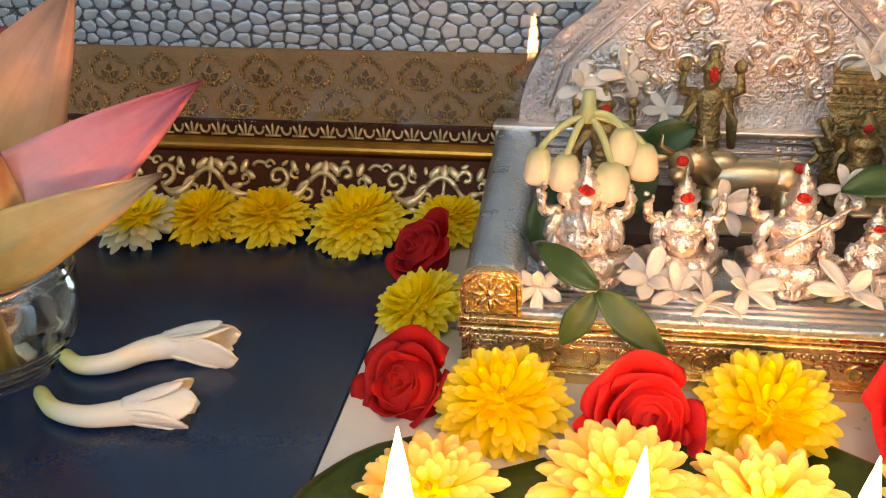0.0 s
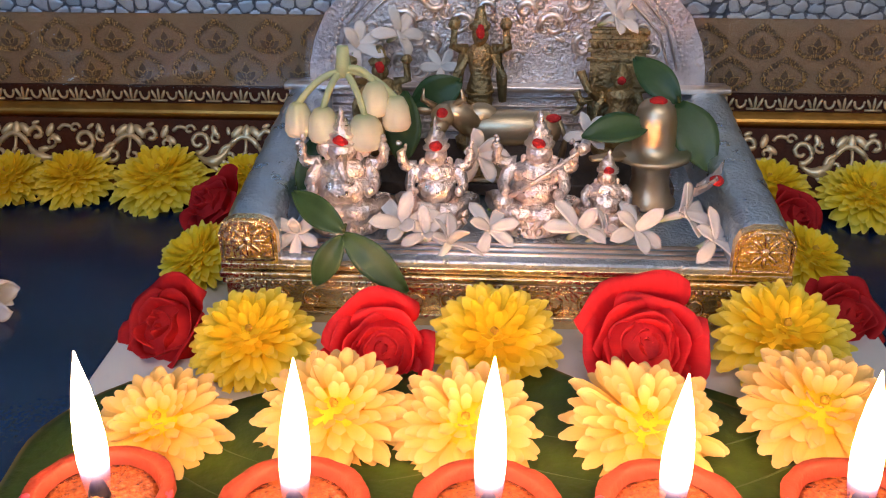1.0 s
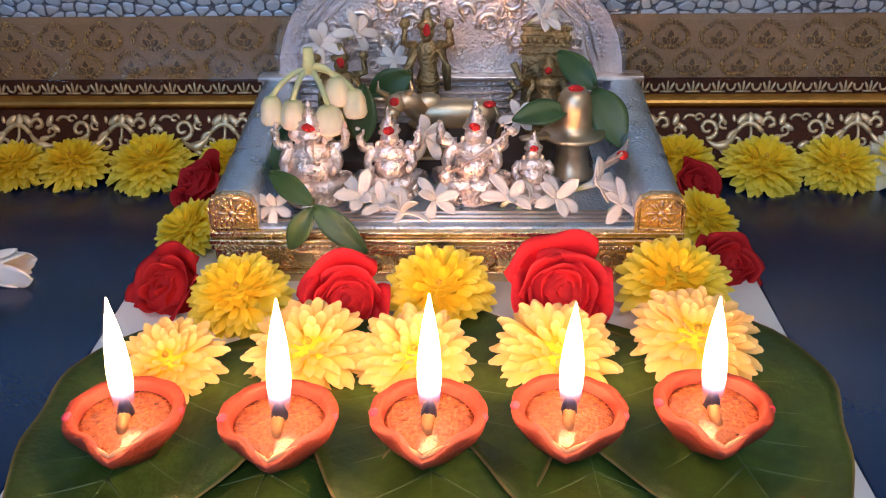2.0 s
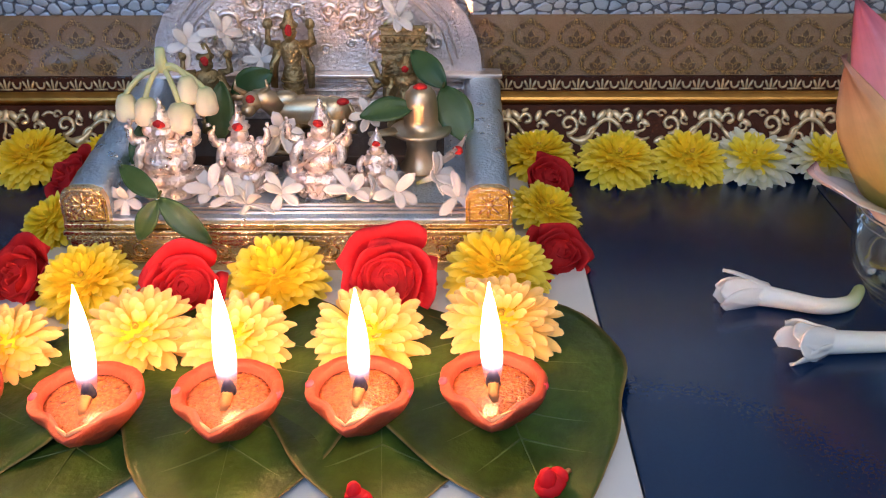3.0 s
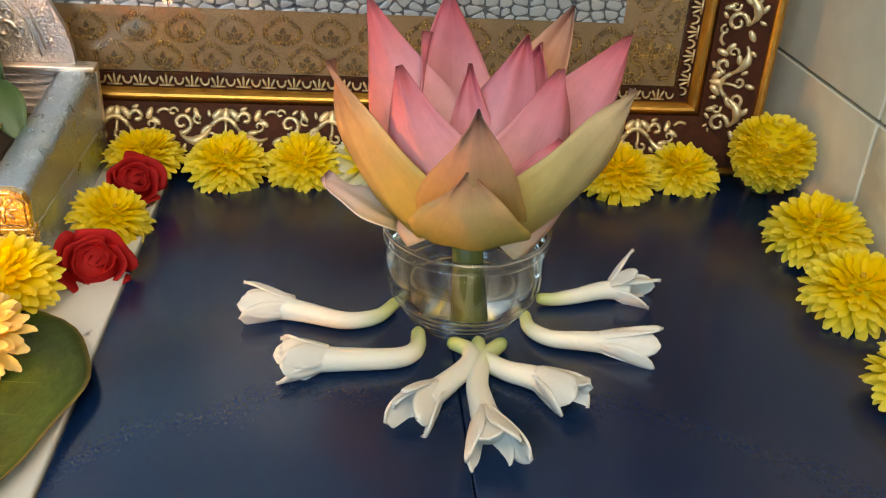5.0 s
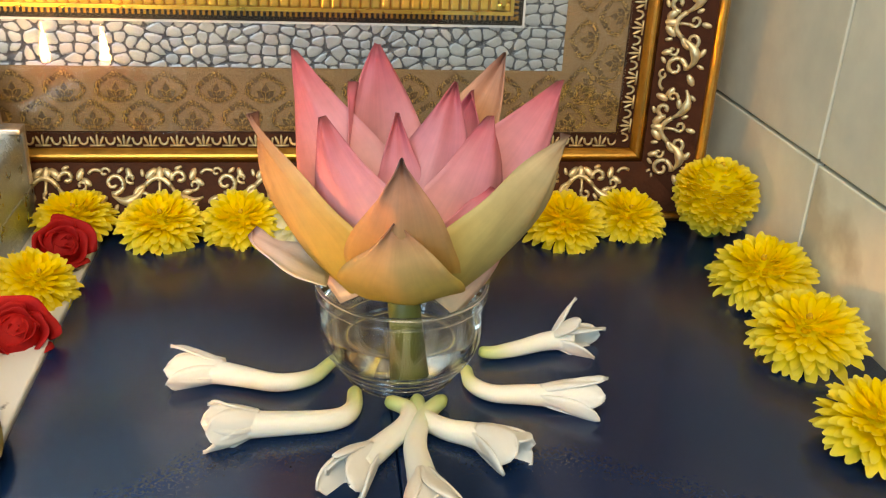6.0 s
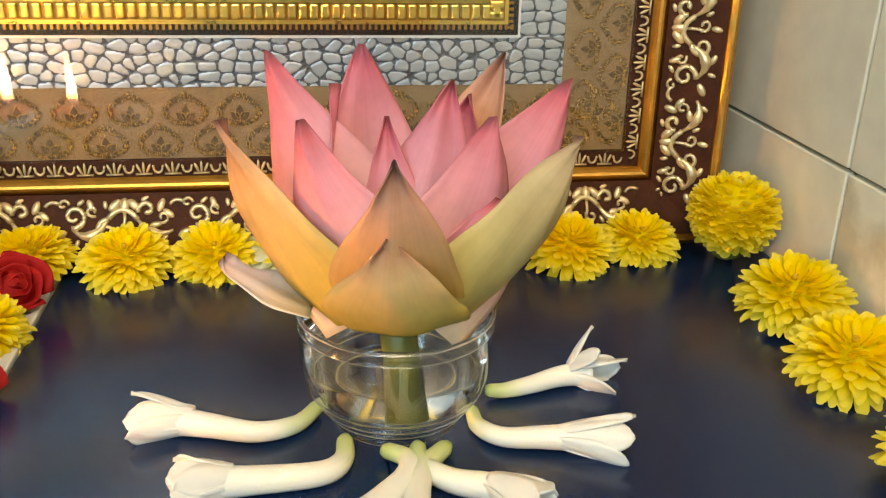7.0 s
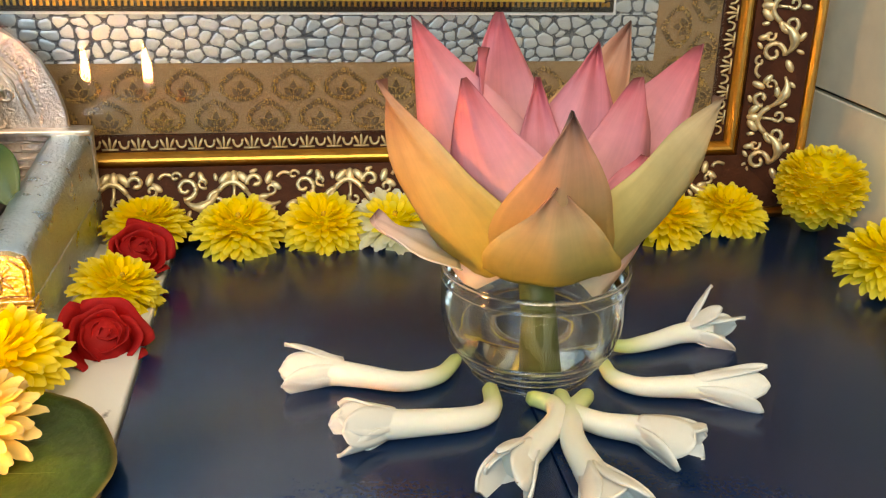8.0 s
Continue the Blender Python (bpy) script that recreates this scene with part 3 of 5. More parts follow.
def brocade_motif():
    g = Geo()
    o, i = ogee(0.0158, 0.0104), ogee(0.0118, 0.0070)
    n = len(o)
    v = [(x, -0.0005, z) for x, z in o] + [(x, -0.0007, z) for x, z in i]
    g.add((v, [(k, (k + 1) % n, (k + 1) % n + n, k + n) for k in range(n)], [(p[0], p[2]) for p in v]), slot=0)
    rnd = random.Random(4)
    for k in range(260):
        t = rnd.random()
        p = ogee(0.0121 + 0.0036 * t, 0.0072 + 0.0031 * t, 60)[rnd.randrange(60)]
        g.add(grain(rnd.uniform(0.00030, 0.00075)), Matrix.Translation((p[0], -0.0009, p[1])) @ Matrix.Rotation(rnd.uniform(0, 3), 4, "Y") @ Matrix.Rotation(rnd.uniform(0, 3), 4, "X"), slot=1)
    for a, L in ((0, 0.0120), (-52, 0.0090), (52, 0.0090)):
        m = Matrix.Translation((0, 0, -0.0062)) @ Matrix.Rotation(radians(a), 4, "Y")
        lobe = [(0.0030 * math.sin(math.pi * (k / 8) ** 0.8), L * k / 8) for k in range(9)]
        lobe += [(-x, z) for x, z in reversed(lobe[1:-1])]
        g.add(([(x, -0.0005, z) for x, z in lobe], [tuple(range(len(lobe)))], lobe), m, slot=0)
        for s in (-1, 1):
            for k in range(11):
                q = k / 10
                p = m @ Vector((s * 0.0030 * math.sin(math.pi * q ** 0.8) + rnd.uniform(-0.0003, 0.0003), -0.0006, L * q))
                g.add(grain(rnd.uniform(0.0003, 0.0006)), Matrix.Translation(p) @ Matrix.Rotation(rnd.uniform(0, 3), 4, "Y") @ Matrix.Rotation(rnd.uniform(0, 3), 4, "X"), slot=1)
    return g


bro = brocade_motif().mesh("brocade_motif", [M_MOTIF, M_GLITTER], smooth=False)
for side in (0, 1):
    m, a0, a1 = along(side)
    for row in (0, 1):
        a = a0 + B0 + 0.020 + row * 0.0186
        while a < a1 - B0 - 0.02:
            part("brocade_motif", bro, None, mount, at=m @ Matrix.Translation((a, 0, B0 + 0.0112 + row * 0.0222)))
            a += 0.0372

# pebble-embossed silver foil band, as relief
P0, P1 = 0.1186, 0.1525


def pebble_band(x0, x1, z0, z1, step, seed):
    rs = np.random.RandomState(seed)
    cell = 0.0122
    nx, nz = int((x1 - x0) / cell) + 3, int((z1 - z0) / (cell * 0.60)) + 3
    cx = (x0 - cell + (np.arange(nx)[None, :] + rs.uniform(0.12, 0.88, (nz, nx))) * cell)
    cz = (z0 - cell + (np.arange(nz)[:, None] + rs.uniform(0.12, 0.88, (nz, nx))) * cell * 0.60)
    gx, gz = np.arange(x0, x1 + step / 2, step), np.arange(z0, z1 + step / 2, step)
    X, Z = np.meshgrid(gx, gz)
    ix, iz = ((X - x0 + cell) / cell).astype(int), ((Z - z0 + cell) / (cell * 0.60)).astype(int)
    d1, d2 = np.full(X.shape, 9.0), np.full(X.shape, 9.0)
    for dz in (-2, -1, 0, 1, 2):
        for dx in (-2, -1, 0, 1, 2):
            jx, jz = np.clip(ix + dx, 0, nx - 1), np.clip(iz + dz, 0, nz - 1)
            d = np.hypot(X - cx[jz, jx], (Z - cz[jz, jx]) * 1.25)
            new2 = np.where(d < d1, d1, np.where(d > d1, np.minimum(d2, d), d2))
            d1 = np.minimum(d1, d)
            d2 = new2
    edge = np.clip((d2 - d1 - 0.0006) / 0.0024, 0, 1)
    for _ in range(2):
        pad = np.pad(edge, 1, mode="edge")
        edge = (pad[1:-1, 1:-1] * 2 + pad[:-2, 1:-1] + pad[2:, 1:-1] + pad[1:-1, :-2] + pad[1:-1, 2:]) / 6
    H = 0.0009 * (1 - (1 - edge) ** 2.2)
    h, w = X.shape
    V = np.stack([X, -H, Z], -1).reshape(-1, 3)
    q = np.arange(h * w).reshape(h, w)
    F = np.stack([q[:-1, :-1], q[:-1, 1:], q[1:, 1:], q[1:, :-1]], -1).reshape(-1, 4)
    # faces low in the grooves get the darker slot, painted shade between pebbles
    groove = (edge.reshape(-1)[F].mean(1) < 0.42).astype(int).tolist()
    return (V.tolist(), [tuple(t) for t in F.tolist()], np.stack([X, Z], -1).reshape(-1, 2).tolist()), groove


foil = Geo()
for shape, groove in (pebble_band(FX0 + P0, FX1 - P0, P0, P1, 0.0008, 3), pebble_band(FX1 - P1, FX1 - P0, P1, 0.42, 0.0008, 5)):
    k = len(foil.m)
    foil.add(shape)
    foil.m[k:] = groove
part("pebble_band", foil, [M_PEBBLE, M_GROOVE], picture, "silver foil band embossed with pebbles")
g = Geo().add(box(FX0 + P0, 0.001, P0, FX1 - P0, 0.006, FV1 - P0))
part("backing", g, M_WHITE, picture, smooth=False)
I0 = 0.1525
bed = {}
for a0, a1, w, m, nm in ((I0, 0.1545, 0.003, M_WHITE, "white_edge"), (0.1545, 0.1620, 0.004, M_BLACK, "black_edge"), (0.1620, 0.1645, 0.005, M_FLUTE, "thin_gold_edge"),
                         (0.1645, 0.1765, 0.0035, M_GOLD, "gold_bed"), (0.1765, 0.1795, 0.006, M_FLUTE, "thin_gold_edge"), (0.1795, 0.1900, 0.004, M_BLACK, "black_edge"),
                         (0.1900, 0.1915, 0.005, M_SILVER2, "silver_line"), (0.1915, 0.2180, 0.004, M_BLACK, "black_edge")):
    bed = {**bed, nm: ring_plate(a0, a1, w, nm, m, "")}
part("print", Geo().add(box(FX0 + 0.218, -0.003, 0.218, FX1 - 0.218, 0.001, FV1 - 0.218)), M_PICTURE, picture, "pale blue print", smooth=False)
flute = Geo().add(box(-0.0030, -0.0024, -0.0052, 0.0030, 0.0015, 0.0052, 0.0014)).mesh("flute", M_FLUTE, smooth=False)
tick = Geo().add(box(-0.0009, -0.001, -0.0018, 0.0009, 0.001, 0.0018)).mesh("tick", M_GOLD, smooth=False)
for side in (0, 1):
    m, a0, a1 = along(side)
    lim = a1 if side == 0 else 0.32
    a = (a0 + 0.168) if side == 0 else 0.168
    while a < lim - (0.165 if side == 0 else 0):
        if a > -0.05 or side:
            part("flute", flute, None, bed["gold_bed"], at=m @ Matrix.Translation((a, -0.0038, 0.1705)))
        a += 0.0075
    a = (0.05) if side == 0 else 0.160
    while a < lim - (0.158 if side == 0 else 0):
        part("tick", tick, None, bed["thin_gold_edge"], at=m @ Matrix.Translation((a, -0.0044, 0.1602)))
        a += 0.0042
part("glass_pane", Geo().add(box(FX0 + B0, -0.0062, B0, FX1 - B0, -0.0060, FV1 - B0)), M_GLASS, picture, "clear picture glass", smooth=False)


# ---- flowers ----
def spoon(L, W, cup, bend, lift=0.0, nu=2, nv=4, tipr=0.75, thick=0.0, notch=0.0):
    """A petal along +x that starts at the origin; bend lifts (+) or droops (-) its end."""
    def fn(u, t):
        v = 1 - (1 - t) ** 1.7
        w = W * (0.40 + 0.60 * math.sin(math.pi * min(0.5, v * 0.62 + 0.02))) * max(0.52, math.sqrt(max(0.0, 1 - (max(0.0, v - 0.74) / 0.26) ** 2)))
        return L * v * (1 - 0.06 * u * u * t), u * w, bend * L * v * v + lift * v + cup * W * u * u * (0.4 + v)
    return sheet(fn, nu, nv, thick)


def mum_rings(seed, R, spec):
    """Petals set like scales on a dome. Each ring: count, angle from the axis, length, width, bend; all lengths in shares of R."""
    rnd = random.Random(seed)
    dome, flat, zc, fall, rings = spec
    out = []
    for count, th, share, w, bend in rings:
        g = Geo()
        for i in range(count):
            a = 2 * math.pi * (i + rnd.uniform(-0.3, 0.3)) / count
            t = radians(th + rnd.uniform(-5, 5))
            L = R * share * rnd.uniform(0.82, 1.10)
            s = spoon(L, w * R * rnd.uniform(0.88, 1.12), rnd.uniform(-0.1, 0.35), bend * rnd.uniform(0.2, 1.7), nu=4, nv=6)
            m = (Matrix.Rotation(a, 4, "Z") @ Matrix.Translation((dome * R * math.sin(t) * 0.8, 0, zc + dome * flat * R * math.cos(t) * 0.8)) @
                 Matrix.Rotation(-(math.pi / 2 - t) * fall + radians(rnd.uniform(-7, 7)), 4, "Y") @ Matrix.Rotation(radians(rnd.uniform(-14, 14)), 4, "X"))
            g.add(s, m)
        out.append(g)
    return out


def ring_plan(angles, c0, c1, l0, l1, w0, w1, b0, b1):
    n = len(angles) - 1
    mix = lambda a, b, t: a + (b - a) * t
    return [(round(mix(c0, c1, (i / n) ** 1.4)), th, mix(l0, l1, i / n), mix(w0, w1, i / n), mix(b0, b1, i / n)) for i, th in enumerate(angles)]


MUM_SPECS = {
    "full": (0.44, 0.60, 0.015, 0.43, ring_plan((104, 97, 90, 82, 74, 66, 58, 49, 40, 30, 19, 8), 22, 6, 0.62, 0.27, 0.094, 0.066, -0.16, 0.24)),
    "open": (0.40, 0.46, 0.015, 0.40, ring_plan((101, 93, 84, 75, 65, 54, 42, 29, 15), 18, 6, 0.70, 0.24, 0.110, 0.072, -0.14, 0.24)),
    "ball": (0.66, 0.98, 0.033, 0.56, ring_plan((150, 138, 126, 115, 104, 94, 84, 74, 64, 54, 44, 34, 24, 13, 4), 22, 5, 0.36, 0.24, 0.105, 0.080, 0.06, 0.18)),
}
MUM_SPECS["ball"][4][3:10] = [(44, th, 0.33, 0.082, 0.12) for th in (115, 104, 94, 84, 74, 64, 54)]
MUM_SPECS["white"] = MUM_SPECS["open"]
MUM_CACHE = {}


def mum(kind, seed, x, y, R, tilt=0, turn=0, z=0.0, label="", lean=0):
    key = (kind, seed)
    if key not in MUM_CACHE:
        R0 = 0.035
        dome, flat, zc = MUM_SPECS[kind][:3]
        rings = mum_rings(seed, R0, MUM_SPECS[kind])
        meshes = []
        n = len(rings)
        for i, g in enumerate(rings):
            if kind == "white":
                m = M_MUMW if i < n - 4 else M_MUM
            elif kind == "ball":
                m = M_MUM
            elif kind == "open":
                m = M_MUMPALE
            else:
                m = M_MUM if i < n - 4 else M_MUMDEEP
            meshes.append(("petals", g.mesh("petals", m)))
        meshes.append(("flower_head", Geo().add(ball((dome * R0 * 0.92, dome * R0 * 0.92, dome * flat * R0 * 0.92), (0, 0, zc), 18, 10)).mesh("flower_head", M_MUMDEEP)))
        zt = zc + dome * flat * R0
        eye = Geo().add(lathe([(0.0, zt + 0.0022), (0.0008, zt + 0.0026), (0.0015, zt + 0.0018), (0.0018, zt + 0.0006), (0.0012, zt - 0.002)], 10)).roughen(0.0008, 700)
        meshes.append(("eye", eye.mesh("eye", M_DISC)))
        cal = Geo().add(lathe([(0.0, 0.0), (0.005, 0.0), (0.010, 0.004), (0.012, 0.010), (0.007, 0.0135), (0.0, 0.015)], 12))
        meshes.append(("calyx", cal.mesh("calyx", M_SEPAL)))
        MUM_CACHE[key] = meshes
    s = R / 0.035
    words = label or {"full": "full yellow chrysanthemum head lying on the altar", "open": "open pale yellow chrysanthemum head on a betel leaf",
                      "white": "white chrysanthemum head with a yellow middle", "ball": "round golden pompon chrysanthemum head on the board"}[kind]
    e = thing("chrysanthemum", pose(x, y, z, tilt, lean, 0) @ Matrix.Rotation(radians(turn), 4, "Z") @ Matrix.Diagonal((s, s, s, 1)), words, "flower", "chrysanthemum heads")
    for nm, me in MUM_CACHE[key]:
        part(nm, me, None, e)
    return e


def rose_meshes(seed, count, R):
    """Wrapped rose petals, from the tight middle outwards."""
    rnd = random.Random(seed)
    out = []
    for i in range(count):
        t = i / (count - 1)
        rad = R * (0.08 + 0.66 * t) * (1 + 0.06 * math.sin(2.7 * i + seed))
        a0 = i * 2.399 + rnd.uniform(-0.2, 0.2)
        span = 1.50 - 0.35 * t + 0.10 * math.sin(1.3 * i + seed)
        flare = 0.02 + 0.58 * t ** 1.6
        top = R * (0.94 - 0.24 * t + 0.05 * math.sin(1.9 * i + 2 * seed))

        def fn(u, v, rad=rad, a0=a0, span=span, flare=flare, top=top, t=t, k=rnd.uniform(0, 6)):
            a = a0 + u * span * (0.45 + 0.55 * math.sin(math.pi * min(1, 0.12 + v * 0.62)))
            rr = rad * (1 + 0.07 * math.sin(2 * a + 1.3 * k) + 0.05 * math.sin(6 * u + k) * v) * (0.35 + 0.65 * math.sin(math.pi * 0.5 * min(1, v * 1.6))) + flare * R * 0.55 * max(0, v - 0.45) ** 1.5 * 2.2 + u * u * 0.05 * R * (0.3 + t)
            curl = -0.16 * R * t * max(0, v - 0.8) * 5 * (0.6 + 0.4 * math.cos(3 * u + k))
            z = top * (v - 0.22 * u * u * v * v) + curl + 0.09 * R * math.sin(3 * u + k) * v + 0.04 * R * math.sin(7 * u + 2 * k) * v * v + 0.05 * R * math.sin(k * 3) * v
            return rr * math.cos(a), rr * math.sin(a), z
        out.append(Geo().add(sheet(fn, 12, 10, 0.0004)))
    return out


ROSE_CACHE = {}
ROSE_HEART = {m: Geo().add(ball((0.0185, 0.0185, 0.0150), (0, 0, 0.0075), 16, 10)).roughen(0.0016, 130).mesh("heart", m) for m in (M_ROSE, M_ROSEDARK)}


def rose(seed, x, y, R, tilt, lean, z=0.0, label="bright red rose head lying on the white slab", count=12, turn=0):
    m = M_ROSEDARK if label.startswith("dark") else M_ROSE
    if (seed, count) not in ROSE_CACHE:
        ROSE_CACHE[seed, count] = [g.mesh("petal", m) for g in rose_meshes(seed, count, 0.03)]
    s = R / 0.03
    e = thing("rose", pose(x, y, z, tilt, lean, 0) @ Matrix.Rotation(radians(turn), 4, "Z") @ Matrix.Diagonal((s, s, s, 1)), label, "flower", "red roses")
    part("heart", ROSE_HEART[m], None, e)
    for me in ROSE_CACHE[seed, count]:
        part("petal", me, None, e)
    return e


SLAB = 0.002
# front rows before the throne
for kind, seed, x, y, R, tilt, turn, z in (
    ("open", 1, -0.040, 0.340, 0.031, 22, 0, 0.004), ("open", 2, 0.034, 0.349, 0.036, 22, 40, 0.005), ("open", 3, 0.090, 0.345, 0.034, 24, 80, 0.005),
    ("open", 1, 0.165, 0.348, 0.036, 24, 130, 0.005), ("open", 2, 0.239, 0.357, 0.036, 20, 170, 0.008),
    ("full", 4, -0.017, 0.408, 0.034, 24, 10, 0.004), ("full", 5, 0.101, 0.416, 0.036, 32, 60, 0.004), ("full", 6, 0.240, 0.420, 0.037, 22, 110, 0.006),
):
    mum(kind, seed, x, y, R, tilt, turn, z)
rose(1, 0.046, 0.406, 0.0285, 50, 10, 0.008, count=16)
rose(2, 0.172, 0.415, 0.0335, 50, 2, 0.008, turn=70, count=17)
# beside the throne
mum("full", 4, -0.068, 0.500, 0.030, 18, 50, SLAB, "yellow chrysanthemum head beside the silver throne", -22)
mum("full", 5, -0.071, 0.618, 0.031, 10, 150, SLAB, "yellow chrysanthemum head beside the silver throne")
mum("full", 6, 0.275, 0.514, 0.031, 14, 30, SLAB, "yellow chrysanthemum head beside the silver throne", 22)
mum("full", 4, 0.282, 0.616, 0.034, 14, 200, SLAB, "yellow chrysanthemum head beside the silver throne")
rose(3, -0.060, 0.424, 0.029, 38, -26, SLAB, "dark red rose head beside the throne", 13)
rose(4, -0.074, 0.560, 0.026, 24, -40, 0.010, "dark red rose head beside the throne", 12)
rose(5, 0.279, 0.457, 0.0245, 38, 24, SLAB, "dark red rose head beside the throne", 13)
rose(3, 0.280, 0.564, 0.0225, 30, 34, 0.008, "dark red rose head beside the throne", 12)
# row along the picture
BACK = "yellow chrysanthemum head in the row before the picture"
WH = "white chrysanthemum head with a yellow middle before the picture"
for kind, seed, x, y, R, tilt, turn, lab in (
    ("white", 7, -0.285, 0.601, 0.033, 16, 20, WH), ("full", 4, -0.243, 0.614, 0.031, 18, 80, BACK), ("full", 5, -0.197, 0.617, 0.033, 18, 140, BACK),
    ("full", 6, -0.133, 0.613, 0.038, 18, 30, BACK), ("full", 5, 0.346, 0.608, 0.036, 18, 10, BACK), ("full", 6, 0.405, 0.613, 0.035, 24, 90, BACK),
    ("white", 7, 0.456, 0.614, 0.036, 24, 160, WH), ("white", 8, 0.518, 0.615, 0.034, 22, 0, WH), ("full", 4, 0.590, 0.615, 0.034, 20, 60, BACK),
    ("full", 5, 0.655, 0.600, 0.038, 18, 250, BACK), ("full", 4, 0.712, 0.613, 0.034, 20, 40, BACK),
):
    mum(kind, seed, x, y, R, tilt, turn, 0.0, lab)
mum("ball", 9, 0.776, 0.599, 0.040, 8, 0, 0.0)
SIDE = "yellow chrysanthemum head beside the tiled wall"
mum("full", 6, 0.777, 0.497, 0.041, 10, 45, 0.003, SIDE, -12)
mum("full", 5, 0.769, 0.416, 0.040, 12, 300, 0.003, SIDE, -12)
mum("full", 4, 0.762, 0.322, 0.038, 12, 120, 0.0, SIDE)


# ---- betel leaves and clay lamps ----
def betel(x, y, L, W, turn, z, seed, stain):
    """A heart-shaped leaf, tip towards -y, with a raised midrib and side veins."""
    k = random.Random(seed)
    ph = k.uniform(0, 6)

    def width(v):
        return W * (math.sin(math.pi * min(1, (v * 0.97 + 0.03) ** 0.62)) ** 0.75 if v < 1 else 0)

    def fn(u, v):
        w = width(v) * (1 + 0.045 * math.sin(8 * v + ph + 2 * (u > 0)) + 0.02 * math.sin(21 * v + 3 * ph + (u > 0)))
        yy = L * (0.42 - v) + 0.10 * L * abs(u) * (1 - v) ** 3
        return u * w, yy, 0.0035 * abs(u) ** 1.3 + 0.0018 * math.sin(5 * v + ph) * u + 0.001 * math.cos(9 * v + ph + u)
    e = thing("betel_leaf", pose(x, y, z, 0, 0, turn), stain, "leaf", "betel leaves")
    v, f, uv = sheet(fn, 16, 22, 0.0006)
    uv = [(b, max(abs(2 * a - 1), 0) ** 3) for a, b in uv]
    part("blade", Geo().add((v, f, uv)), M_LEAF, e)
    part("midrib", Geo().add(tube([(0, L * (0.46 - t), 0.0006 + 0.001 * math.cos(9 * t + ph)) for t in (i / 14 for i in range(14))], [0.0009 * (1.2 - i / 14) for i in range(14)], 5)), M_VEIN, e)
    for s in (-1, 1):
        for j in range(5):
            v0 = 0.10 + 0.13 * j
            pts = []
            for i in range(7):
                t = i / 6
                p = fn(s * 0.86 * t, min(0.97, v0 + 0.20 * t * (1 - 0.3 * t)))
                pts.append((p[0], p[1], p[2] + 0.0002))
            part("side_vein", Geo().add(tube(pts, [0.0008 * (1.1 - 0.7 * i / 6) for i in range(7)], 5)), M_VEIN, e)
    return e


GREEN = "broad glossy green betel leaf under a clay lamp"
for x, y, L, W, turn, z, seed in ((0.028, 0.293, 0.150, 0.066, -6, 0.0035, 2), (0.174, 0.296, 0.155, 0.066, 4, 0.0035, 4),
                                  (-0.040, 0.288, 0.172, 0.063, -10, 0.0062, 1), (0.100, 0.298, 0.185, 0.068, 2, 0.0062, 3), (0.238, 0.304, 0.180, 0.072, 12, 0.0062, 5)):
    betel(x, y, L, W, turn, z, seed, GREEN)


def diya_meshes():
    n = 40
    prof_out = [(0.0, 0.0), (0.0125, 0.0), (0.0140, 0.0015), (0.0200, 0.008), (0.0262, 0.016), (0.0282, 0.0205), (0.0284, 0.0228)]
    prof_in = [(0.0230, 0.0230), (0.0222, 0.0205), (0.0210, 0.0165), (0.0165, 0.0085), (0.008, 0.0055), (0.0, 0.005)]
    prof = prof_out + [(0.0278, 0.0236), (0.0238, 0.0238)] + prof_in
    v, uv = [], []
    for j, (r, z) in enumerate(prof):
        for i in range(n):
            a = 2 * math.pi * i / n
            d = math.atan2(math.sin(a + math.pi / 2), math.cos(a + math.pi / 2))
            k = math.exp(-(abs(d) / 0.26) ** 1.5)
            kk = min(1.0, r / 0.022) ** 2 * (z / 0.0235 if z > 0 else 0)
            pinch = 1 + 0.30 * k * kk - 0.10 * math.exp(-((abs(d) - 0.62) / 0.25) ** 2) * kk
            v.append((r * pinch * math.cos(a), r * pinch * math.sin(a), z - 0.002 * k * kk + 0.0004 * math.sin(3 * a + j)))
            uv.append((i / n, j / (len(prof) - 1)))
    f = [(j * n + i, j * n + (i + 1) % n, (j + 1) * n + (i + 1) % n, (j + 1) * n + i) for j in range(len(prof) - 1) for i in range(n)]
    bowl = Geo().add((v, f, uv)).roughen(0.0007, 110)
    rim = Geo().add(ball((0.0026, 0.0042, 0.0016), (0.0262, -0.002, 0.0228), 8, 5))
    rim2 = Geo().add(ball((0.0026, 0.0038, 0.0016), (-0.0262, -0.002, 0.0228), 8, 5))
    worn = Geo()
    for s in (-1, 1):
        worn.add(tube([(s * 0.003 * k, -0.0318 + 0.0024 * k, 0.0218 + 0.0002 * k) for k in range(5)], [0.0011, 0.0014, 0.0012, 0.0009, 0.0004], 5))
    oil = Geo().add(lathe([(0.0, 0.0198), (0.004, 0.0202), (0.008, 0.0196), (0.012, 0.0199), (0.016, 0.0193), (0.0195, 0.0190), (0.0222, 0.0186)], 28))
    for k, (x, y, z) in enumerate(oil.v):
        d = abs(math.atan2(x, -y))
        reach = math.hypot(x, y) / 0.0222
        oil.v[k] = (x, y * (1 + 0.30 * math.exp(-(d / 0.30) ** 2) * reach ** 2), z + 0.0004 * math.sin(900 * x) * math.sin(800 * y))
    return bowl.mesh("bowl", M_CLAY), rim.mesh("paint_dab", M_PINK), rim2.mesh("paint_dab", M_PINK), worn.mesh("worn_lip", M_CLAY2), oil.mesh("ghee", M_OIL)


DIYA = diya_meshes()


